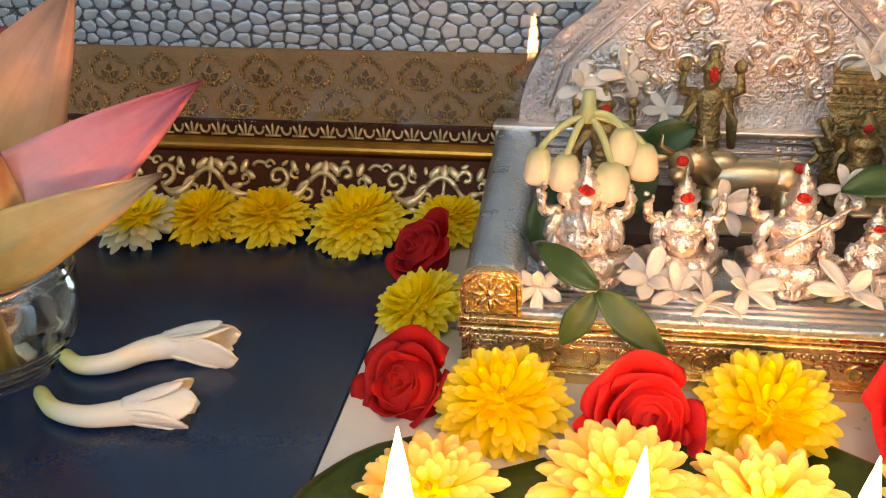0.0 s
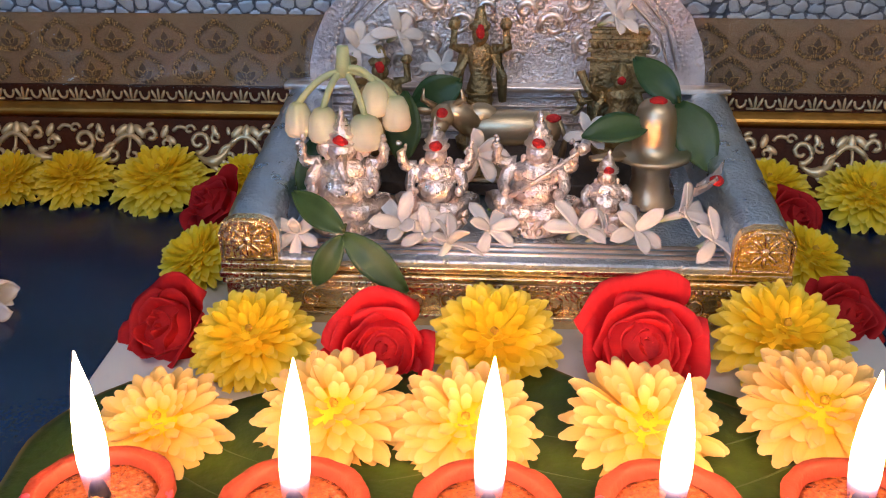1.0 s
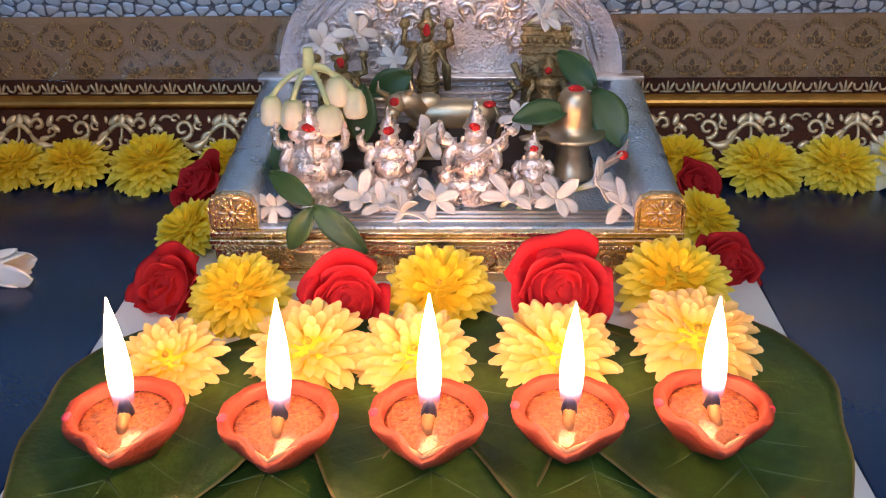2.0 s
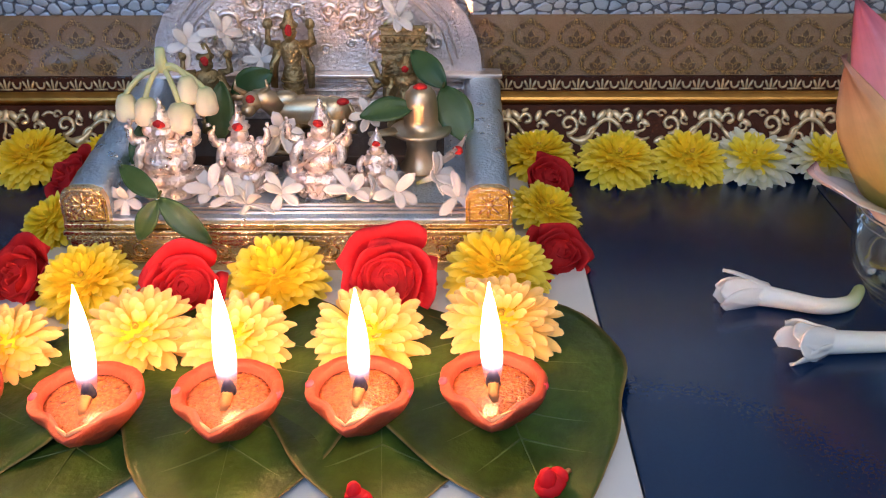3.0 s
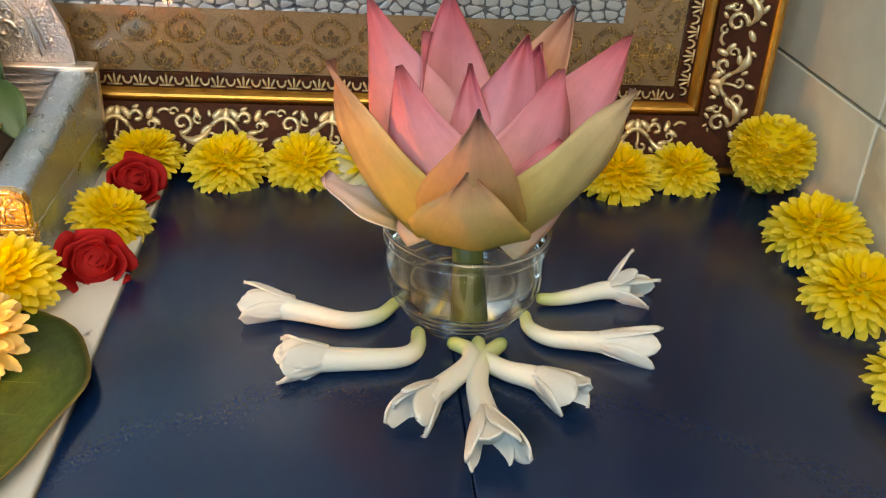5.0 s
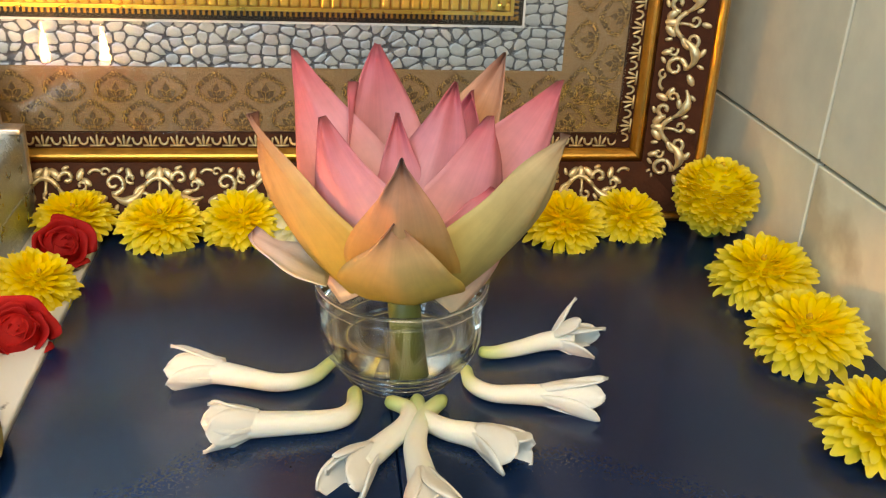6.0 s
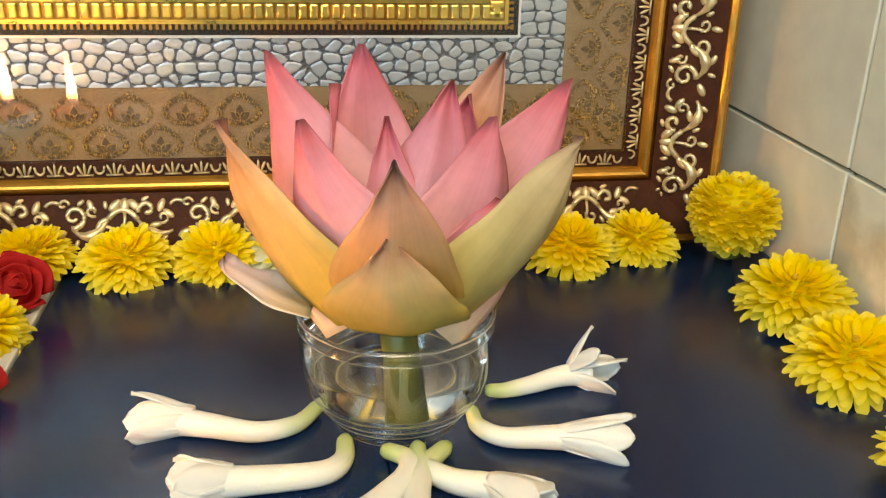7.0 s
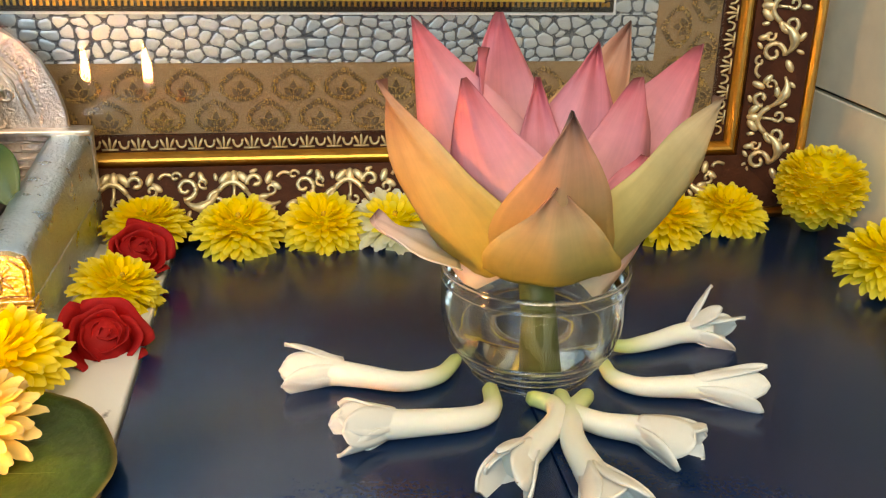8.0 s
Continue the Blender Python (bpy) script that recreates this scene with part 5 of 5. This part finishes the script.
for i in range(46):
    t = i / 45
    k = t * (len(arch_in) - 1)
    j = min(len(arch_in) - 2, int(k))
    x = arch_in[j][0] + (arch_in[j + 1][0] - arch_in[j][0]) * (k - j) + 0.004
    z = arch_in[j][1] + (arch_in[j + 1][1] - arch_in[j][1]) * (k - j) + 0.003
    for s in (-1, 1):
        rel.add(ball(0.0013, (TM + s * x, yb, z), 6, 4))
for zz in (0.046, 0.052, 0.058, 0.064, 0.070):
    rel.add(tube([(TX0 + 0.03, yb, zz), (TX1 - 0.03, yb, zz)], 0.0009, 5))
part("back_relief", rel, M_SILVER2, throne, "raised silver scrolls")
halfw = [(0.133, 0.081), (0.1325, 0.096), (0.129, 0.112), (0.122, 0.128), (0.110, 0.142), (0.094, 0.155), (0.075, 0.172), (0.050, 0.194), (0.0, 0.224)]


def wrap_sheet():
    """The cover's free rim: a band round the arch that stands a little off the silver."""
    o = [(TM + x, z) for x, z in halfw] + [(TM - x, z) for x, z in reversed(halfw[:-1])]
    v, n = [], len(o)
    for y in (TY1 - 0.0105, TY1 - 0.0102):
        for k in (1.0, 0.92, 0.80):
            v += [(TM + (x - TM) * k, y + (1 - k) * 0.012, 0.081 + (z - 0.081) * k) for x, z in o]
    f = []
    for b in (0, 3):
        for r in (0, 1):
            f += [((b + r) * n + i, (b + r) * n + i + 1, (b + r + 1) * n + i + 1, (b + r + 1) * n + i) for i in range(n - 1)]
    f += [(i, i + 3 * n, i + 1 + 3 * n, i + 1) for i in range(n - 1)] + [(2 * n + i, 2 * n + i + 1, 5 * n + i + 1, 5 * n + i) for i in range(n - 1)]
    return v, f, [(p[0], p[2]) for p in v]


part("plastic_wrap", Geo().add(wrap_sheet()), M_WRAP, throne, "clear crinkled plastic cover", smooth=False)
tagged(part("wooden_step", Geo().add(box(TX0 + 0.045, 0.535, SLAB + SEAT + 0.0005, TX1 - 0.045, 0.614, SLAB + SEAT + 0.0085, 0.001)), M_WOOD), "low dark wooden step on the throne seat", "step")


# ---- figurines: one plain mesh each ----
def seated_figure(H, W, arms, seed, lean=0.0, trunk=False):
    """A plain seated figurine on a lotus plinth; a red dot marks the crown. Height H."""
    g = Geo()
    rnd = random.Random(seed)
    g.add(lathe([(0.0, 0), (W * 0.46, 0), (W * 0.47, 0.03 * H), (W * 0.42, 0.05 * H), (W * 0.45, 0.09 * H), (W * 0.40, 0.15 * H), (W * 0.30, 0.24 * H), (0, 0.28 * H)], 18))
    for s in (-1, 1):
        g.add(tube([(s * W * 0.10, -W * 0.05, 0.22 * H), (s * W * 0.46, -W * 0.12, 0.21 * H), (s * W * 0.20, -W * 0.34, 0.18 * H), (-s * W * 0.12, -W * 0.32, 0.18 * H)], [0.10 * H, 0.125 * H, 0.095 * H, 0.065 * H], 10))
        g.add(ball((W * 0.10, W * 0.09, 0.06 * H), (s * W * 0.40, -W * 0.22, 0.14 * H), 9, 6))
    g.add(ball((W * (0.38 if trunk else 0.30), W * 0.28, 0.16 * H), (lean * 0.3, -W * 0.05, 0.33 * H), 14, 8))
    g.add(ball((W * 0.34, W * 0.22, 0.13 * H), (lean * 0.6, 0, 0.47 * H), 16, 10))
    for k in range(5):
        g.add(tube([(lean * 0.6 + W * 0.26 * math.cos(a), -W * 0.22 * max(0, math.sin(a)) - 0.02 * W, (0.50 - 0.045 * k) * H - 0.05 * H * math.sin(a)) for a in (math.pi * i / 8 for i in range(9))], 0.008 * H, 5))
    for s in (-1, 1):
        for k in range(arms):
            if k == 0:
                p = [(lean * 0.6 + s * W * 0.28, 0, 0.52 * H), (s * W * 0.46, -W * 0.08, 0.40 * H), (s * W * 0.34, -W * 0.30, 0.36 * H)]
            else:
                p = [(lean * 0.6 + s * W * 0.28, W * 0.05, 0.53 * H), (s * W * 0.52, 0, 0.50 * H), (s * W * 0.50, -W * 0.04, 0.66 * H)]
            g.add(tube([tuple(q) for q in bez(*p, 6)], [0.062 * H, 0.060 * H, 0.056 * H, 0.052 * H, 0.048 * H, 0.042 * H, 0.038 * H], 9))
            e = p[-1]
            g.add(ball((0.045 * H, 0.04 * H, 0.05 * H), (e[0], e[1], e[2] + 0.01 * H), 8, 6))
            if k:
                for q in range(3):
                    g.add(ball(0.022 * H, (e[0] + rnd.uniform(-0.03, 0.03) * H, e[1], e[2] + (0.05 + 0.03 * q) * H), 6, 5))
    hx = lean
    g.add(ball((W * 0.18, W * 0.18, 0.095 * H), (hx, -W * 0.02, 0.65 * H), 12, 8))
    for k in range(11):
        a = math.pi * (k + 0.5) / 11
        g.add(ball(0.020 * H, (hx * 0.8 + W * 0.30 * math.cos(a), -W * 0.24 * math.sin(a), (0.46 - 0.10 * math.sin(a)) * H), 6, 4))
        g.add(ball((0.030 * H, 0.022 * H, 0.034 * H), (W * 0.45 * math.cos(a), -W * 0.45 * math.sin(a), 0.055 * H), 6, 4))
    for s in (-1, 1):
        g.add(ball((0.028 * H, 0.02 * H, 0.045 * H), (hx + s * W * 0.20, -W * 0.02, 0.60 * H), 8, 5))
        g.add(tube([(s * W * 0.30, -W * 0.20, 0.30 * H), (s * W * 0.16, -W * 0.38, 0.20 * H), (s * W * 0.05, -W * 0.44, 0.08 * H)], [0.03 * H, 0.035 * H, 0.03 * H], 7))
    if trunk:
        for s in (-1, 1):
            g.add(ball((W * 0.11, W * 0.03, 0.07 * H), (hx + s * W * 0.22, 0, 0.65 * H), 9, 6))
        g.add(tube([(hx, -W * 0.16, 0.64 * H), (hx + 0.01 * W, -W * 0.26, 0.56 * H), (hx + W * 0.04, -W * 0.28, 0.47 * H), (hx + W * 0.14, -W * 0.28, 0.42 * H)], [0.045 * H, 0.04 * H, 0.033 * H, 0.024 * H], 8))
    crown = [(W * 0.19, 0.715 * H), (W * 0.20, 0.735 * H), (W * 0.15, 0.75 * H), (W * 0.165, 0.79 * H), (W * 0.11, 0.81 * H), (W * 0.12, 0.845 * H), (W * 0.07, 0.865 * H), (W * 0.075, 0.895 * H), (W * 0.03, 0.92 * H), (W * 0.04, 0.95 * H), (0.002 * H, 1.0 * H)]
    v, f, uv = lathe(crown, 14)
    g.add(([(x + hx, y, z) for x, y, z in v], f, uv))
    g.add(ball((W * 0.095, W * 0.06, 0.045 * H), (hx, -W * 0.165, 0.765 * H), 10, 6), slot=1)
    return g


def figure(name, g, mats, x, y, z, turn, words):
    return tagged(part(name, g.roughen(0.0011 if "figurine" in name else 0.0004, 190), mats, at=pose(x, y, z, 0, 0, turn)), words, "figurine", "altar figurines")


ZS = SLAB + SEAT + 0.0012
figure("silver_figurine", seated_figure(0.067, 0.045, 2, 1, 0, True), [M_IDOL, M_KUMKUM], 0.017, 0.492, ZS, 0, "bright silver seated figurine with a red mark on its crown")
figure("silver_figurine", seated_figure(0.061, 0.037, 2, 2), [M_IDOL, M_KUMKUM], 0.067, 0.497, ZS, 4, "slim bright silver seated figurine with raised arms and a red mark")
figure("silver_figurine", seated_figure(0.066, 0.042, 2, 3, 0.002), [M_IDOL, M_KUMKUM], 0.121, 0.495, ZS, -8, "bright silver seated figurine with a lute and red mark")
figure("silver_figurine", seated_figure(0.046, 0.030, 1, 4), [M_IDOL, M_KUMKUM], 0.160, 0.494, ZS, 0, "small bright silver seated figurine with a red mark")


def instrument():
    g = Geo().add(tube([(-0.016, -0.008, 0.018), (0.004, -0.012, 0.034), (0.024, -0.008, 0.050)], [0.0017, 0.0012, 0.0010], 7))
    return g.add(ball((0.006, 0.005, 0.006), (-0.016, -0.008, 0.017), 10, 7)).add(ball((0.004, 0.003, 0.003), (0.025, -0.008, 0.051), 8, 6))


tagged(part("silver_lute", instrument(), M_IDOL, at=pose(0.121, 0.491, ZS, 0, 0, -8)), "small silver lute held against the seated figurine", "lute")


def standing_figure(H, W, seed, plate=False):
    g = Geo()
    rnd = random.Random(seed)
    g.add(lathe([(0, 0), (W * 0.5, 0), (W * 0.5, 0.05 * H), (W * 0.4, 0.08 * H), (0, 0.08 * H)], 16))
    v, f, uv = lathe([(W * 0.30, 0.07 * H), (W * 0.27, 0.2 * H), (W * 0.25, 0.36 * H), (W * 0.28, 0.44 * H), (W * 0.19, 0.52 * H), (W * 0.26, 0.62 * H), (W * 0.30, 0.70 * H), (W * 0.12, 0.745 * H), (0, 0.75 * H)], 16)
    g.add(([(x, y * 0.7, z) for x, y, z in v], f, uv))
    for k in range(4):
        g.add(tube([(W * 0.28 * math.cos(a), -W * 0.21 * math.sin(a) - 0.005 * H, (0.42 - 0.07 * k) * H - 0.03 * H * math.sin(a)) for a in (math.pi * i / 8 for i in range(9))], 0.009 * H, 5))
    for s in (-1, 1):
        g.add(tube([(s * W * 0.30, 0, 0.68 * H), (s * W * 0.46, -W * 0.05, 0.52 * H), (s * W * 0.48, -W * 0.15, 0.34 * H)], [0.05 * H, 0.042 * H, 0.03 * H], 8))
        g.add(tube([(s * W * 0.28, W * 0.05, 0.69 * H), (s * W * 0.55, 0, 0.72 * H), (s * W * 0.52, 0, 0.86 * H)], [0.045 * H, 0.036 * H, 0.028 * H], 8))
        g.add(ball(0.045 * H, (s * W * 0.52, 0, 0.88 * H), 8, 6))
    g.add(ball((W * 0.17, W * 0.17, 0.085 * H), (0, -W * 0.03, 0.80 * H), 12, 8))
    g.add(lathe([(W * 0.20, 0.845 * H), (W * 0.22, 0.87 * H), (W * 0.15, 0.90 * H), (W * 0.10, 0.95 * H), (0.002, 1.0 * H)], 14))
    if plate:
        g.add(box(-W * 0.62, W * 0.25, 0.10 * H, W * 0.46, W * 0.34, 1.34 * H, 0.0008))
        for k in range(4):
            g.add(box(-W * 0.66, W * 0.20, (0.98 + 0.1 * k) * H, W * 0.50, W * 0.27, (1.02 + 0.1 * k) * H, 0.0004))
        for k in range(5):
            g.add(ball((W * 0.075, W * 0.05, 0.05 * H), (W * (0.24 * k - 0.56), W * 0.22, 1.16 * H), 8, 5))
        for k in range(3):
            g.add(tube([(-W * (0.42 + 0.12 * k), -W * 0.1, 0.62 * H), (-W * (0.62 + 0.12 * k), -W * 0.15, (0.72 - 0.14 * k) * H), (-W * (0.78 + 0.06 * k), -W * 0.15, (0.92 - 0.22 * k) * H)], [0.04 * H, 0.035 * H, 0.05 * H], 7))
    g.add(ball((W * 0.09, W * 0.05, 0.05 * H), (0, -W * 0.19, 0.845 * H), 9, 6), slot=1)
    return g


ZW = SLAB + SEAT + 0.0090
figure("brass_figurine", standing_figure(0.077, 0.032, 5), [M_BRASS, M_KUMKUM], 0.026, 0.585, ZS, 8, "dark aged brass standing figurine with a red mark")
figure("brass_figurine", standing_figure(0.090, 0.031, 6), [M_BRASS, M_KUMKUM], 0.088, 0.602, ZW, 0, "tall dark aged brass standing figurine with a red mark")
figure("brass_figurine", standing_figure(0.058, 0.032, 7, True), [M_BRASS, M_KUMKUM], 0.176, 0.592, ZW, -4, "aged brass figurine before a square gilt back plate")


def bull():
    g = Geo()
    g.add(ball((0.033, 0.0120, 0.0130), (0.004, 0, 0.037), 18, 10))
    g.add(ball((0.012, 0.008, 0.0095), (-0.014, 0, 0.045), 12, 8))
    g.add(ball((0.014, 0.012, 0.014), (0.024, 0, 0.035), 12, 8))
    for x in (-0.017, 0.025):
        for y in (-0.007, 0.007):
            g.add(tube([(x, y, 0.032), (x - 0.001, y, 0.016), (x, y, 0.003)], [0.0065, 0.004, 0.0042], 9))
    g.add(tube([(-0.020, 0, 0.040), (-0.030, -0.004, 0.049), (-0.036, -0.008, 0.050)], [0.011, 0.009, 0.008], 10))
    g.add(ball((0.008, 0.0095, 0.0085), (-0.038, -0.010, 0.048), 12, 8))
    g.add(ball((0.006, 0.007, 0.006), (-0.040, -0.017, 0.043), 10, 7))
    for s in (-1, 1):
        g.add(tube([(-0.038 + s * 0.005, -0.008, 0.054), (-0.038 + s * 0.013, -0.008, 0.059), (-0.038 + s * 0.012, -0.009, 0.067)], [0.0026, 0.002, 0.0008], 7))
        g.add(ball((0.006, 0.0015, 0.003), (-0.038 + s * 0.012, -0.006, 0.050), 8, 5))
    g.add(tube([(0.036, 0, 0.042), (0.041, 0.002, 0.028), (0.039, 0.003, 0.014)], [0.002, 0.0016, 0.0026], 6))
    g.add(box(-0.034, -0.014, 0.0, 0.034, 0.014, 0.0035, 0.0008))
    g.add(ball((0.0038, 0.003, 0.004), (-0.038, -0.0170, 0.052), 9, 6), slot=1)
    g.add(ball((0.005, 0.004, 0.003), (0.032, -0.006, 0.046), 9, 6), slot=1)
    g.v = [(x * 0.92, y * 0.85, z * 0.84) for x, y, z in g.v]
    return g


figure("brass_bull", bull(), [M_BRASS2, M_KUMKUM], 0.103, 0.549, ZW - 0.0008, 0, "polished brass bull figurine with red marks on its brow")
linga = Geo().add(lathe([(0.0, 0), (0.0155, 0), (0.0160, 0.002), (0.0125, 0.006), (0.0105, 0.016), (0.0115, 0.024), (0.0150, 0.0265), (0.0215, 0.0285), (0.0220, 0.0305), (0.0205, 0.0315), (0.0125, 0.0310),
                         (0.0122, 0.040), (0.0120, 0.050), (0.0105, 0.057), (0.0070, 0.0615), (0.0, 0.0635)], 28))
linga.add(tube([(-0.018, -0.006, 0.0305), (-0.030, -0.011, 0.0312), (-0.036, -0.0135, 0.0315)], [0.006, 0.004, 0.003], 8, 0.45))
linga.add(ball((0.0055, 0.004, 0.0025), (0, -0.003, 0.0622), 9, 5), slot=1)
figure("brass_votive_pillar", linga, [M_BRASS2, M_KUMKUM], 0.189, 0.530, ZS, 0, "polished brass domed votive pillar on a basin stand")
shell = Geo().add(sheet(lambda u, v: (0.018 * v - 0.006 * v * v, 0.009 * u * (0.4 + v), 0.012 * v + 0.006 * u * u), 6, 6, 0.0008))
shell.add(ball((0.004, 0.003, 0.003), (0.011, -0.004, 0.0125), 8, 5), slot=1)
figure("silver_spoon_rest", shell, [M_IDOL, M_KUMKUM], 0.206, 0.487, ZS + 0.022, -20, "small silver scoop with a red mark")


# ---- leaves and blossoms on the throne ----
def leaflet(base, tip, W, up, name, parent):
    base, tip = Vector(base), Vector(tip)
    d = tip - base
    side = d.cross(Vector(up)).normalized()
    nrm = side.cross(d).normalized()

    def fn(u, v):
        w = W * math.sin(math.pi * (0.03 + 0.95 * v)) ** 0.8 * (1 - 0.25 * v)
        return base + d * v + side * (u * w) + nrm * (0.0035 * math.sin(math.pi * v) - 0.002 * (1 - abs(u)))
    return part(name, Geo().add(sheet(fn, 6, 10, 0.0005)), M_LEAF2, parent)


def bael(pieces, words, up=(0, -0.5, 0.9)):
    e = thing("bael_leaf", Matrix(), words, "leaf", "bael leaves")
    for b, t, w in pieces:
        leaflet(b, t, w, up, "leaflet", e)
    hub = pieces[0][0]
    part("stalk", Geo().add(tube([hub, (hub[0], hub[1] + 0.006, hub[2] + 0.001)], 0.0009, 6)), M_STEM, e)
    return e


bael([((0.024, 0.441, 0.058), (-0.006, 0.463, 0.070), 0.0085), ((0.024, 0.440, 0.057), (0.057, 0.430, 0.030), 0.0095), ((0.023, 0.439, 0.056), (0.008, 0.436, 0.029), 0.0080)],
     "green three-part bael leaf hanging over the throne front", (0, -0.9, 0.4))
bael([((0.205, 0.550, 0.094), (0.223, 0.527, 0.060), 0.0150), ((0.206, 0.556, 0.092), (0.181, 0.580, 0.112), 0.0110)], "green bael leaf propped beside the brass pillar", (0, -0.9, 0.3))
bael([((0.184, 0.522, 0.089), (0.147, 0.516, 0.084), 0.0115)], "green bael leaf lying before the brass figurine", (0, -0.6, 0.8))
bael([((0.077, 0.572, 0.098), (0.045, 0.575, 0.080), 0.0130)], "green bael leaf behind the bull", (0, -0.9, 0.2))
bael([((0.045, 0.528, 0.062), (0.046, 0.545, 0.100), 0.012)], "green bael leaf standing between the figurines", (0, -1, 0.1))
bael([((-0.008, 0.500, 0.048), (0.000, 0.515, 0.085), 0.010)], "green bael leaf beside the silver figurine", (0, -1, 0.1))


def star_blossom(x, y, z, R, rx, ry, seed, count=6, words="white star-shaped tuberose blossom on the throne", fold=14):
    rnd = random.Random(seed)
    e = thing("blossom", pose(x, y, z, rx, ry, rnd.uniform(0, 60)), words, "flower", "white blossoms")
    for i in range(count):
        L = R * rnd.uniform(0.92, 1.22)

        def fn(u, v, L=L):
            w = 0.200 * R * (0.38 + 0.75 * math.sin(math.pi * min(1, v * 0.75 + 0.02))) * (math.sqrt(max(0.015, 1 - ((v - 0.72) / 0.28) ** 2)) if v > 0.72 else 1)
            return L * v, u * w, 0.10 * L * math.sin(math.pi * v) + 0.14 * w * u * u
        m = Matrix.Rotation(i * 2 * math.pi / count + rnd.uniform(-0.15, 0.15), 4, "Z") @ Matrix.Rotation(radians(-rnd.uniform(fold - 45, fold + 40)), 4, "Y")
        part("petal", Geo().add(sheet(fn, 4, 7, 0.0006), m), M_BLOSSOM, e)
    part("throat", Geo().add(lathe([(0.0012, -0.016), (0.0018, -0.008), (0.0026, 0.0008), (0.0, 0.0012)], 8)), M_TUBE, e)
    return e


for x, y, z, R, rx, ry, seed in (
    (0.050, 0.472, 0.048, 0.020, 48, -10, 1), (0.076, 0.457, 0.044, 0.017, 26, 20, 2), (0.097, 0.470, 0.047, 0.017, 44, 0, 3), (0.144, 0.470, 0.048, 0.019, 46, 10, 4),
    (0.174, 0.471, 0.048, 0.019, 46, -14, 5), (0.198, 0.480, 0.054, 0.021, 58, 8, 6), (0.214, 0.465, 0.046, 0.018, 44, 25, 7), (-0.004, 0.462, 0.047, 0.016, 55, -30, 8),
    (0.089, 0.525, 0.070, 0.021, 74, 10, 9), (0.169, 0.588, 0.134, 0.018, 62, 5, 10), (0.012, 0.590, 0.114, 0.018, 60, -12, 11), (0.037, 0.596, 0.121, 0.018, 60, 10, 12),
    (0.063, 0.610, 0.096, 0.015, 75, 0, 13), (0.152, 0.530, 0.080, 0.015, 60, 0, 14), (0.106, 0.512, 0.050, 0.016, 40, 10, 15), (0.158, 0.474, 0.045, 0.014, 30, 40, 16), (0.064, 0.468, 0.044, 0.016, 34, -24, 17),
):
    star_blossom(x, y, z, R * 0.93, rx, ry, seed, fold=22)


def bud_bunch():
    """Nodding buds on pale stalks tied at the top."""
    e = thing("bud_bunch", Matrix(), "cream tuberose buds on pale stalks hung on the throne", "flower bunch")
    top = Vector((0.016, 0.512, 0.128))
    part("tie", Geo().add(tube([top + Vector((0, 0, 0.006)), top + Vector((0, 0, -0.002)), top + Vector((0, 0, -0.010))], [0.0032, 0.0038, 0.0055], 10)), M_STALK, e, "pale green joined stalk")
    for x, y, z, r in ((-0.008, 0.500, 0.096, 0.0085), (0.006, 0.498, 0.094, 0.0095), (0.029, 0.496, 0.091, 0.0110), (0.034, 0.504, 0.107, 0.0085), (0.045, 0.504, 0.099, 0.0085)):
        p = Vector((x, y, z))
        path = bez(top + Vector((0, 0, -0.008)), (top + p) / 2 + Vector((0, 0, 0.010)), p + Vector((0, 0, 0.009)), 8)
        part("stalk", Geo().add(tube(path, [0.0019] * 9, 7)), M_STALK, e)
        part("bud", Geo().add(lathe([(0.0020, 0.0105), (r * 0.55, 0.0090), (r * 0.82, 0.0045), (r * 0.90, -0.001), (r * 0.95, -0.0050), (r * 0.80, -0.0078), (r * 0.35, -0.0084), (0.0005, -0.0076)][::-1], 12),
                              Matrix.Translation(p)), M_BUD, e)
    return e


bud_bunch()

# ---- wall tiles ----
TZ, TYW = 0.30, 0.45
tile_e = Geo().add(box(-0.006, -TYW / 2 + 0.0014, -TZ / 2 + 0.0014, 0.006, TYW / 2 - 0.0014, TZ / 2 - 0.0014, 0.0012)).mesh("tile", M_TILE, smooth=False)
for i in range(-2, 5):
    for j in range(-5, 6):
        yc = 0.525 + TYW / 2 - 0.0 - j * TYW
        part("tile", tile_e, None, wall_e, at=Matrix.Translation((WALL_X + 0.006, yc, 0.089 + TZ / 2 + i * TZ))) if yc < 0.80 else None
tile_n = Geo().add(box(-TYW / 2 + 0.0010, -0.006, -TZ / 2 + 0.0010, TYW / 2 - 0.0010, 0.006, TZ / 2 - 0.0010, 0.0012)).mesh("tile", M_TILE, smooth=False)
for i in range(-2, 5):
    for j in range(6):
        part("tile", tile_n, None, wall_n, at=Matrix.Translation((WALL_X - TYW / 2 - j * TYW, WALL_Y + 0.006, 0.089 + TZ / 2 + i * TZ)))
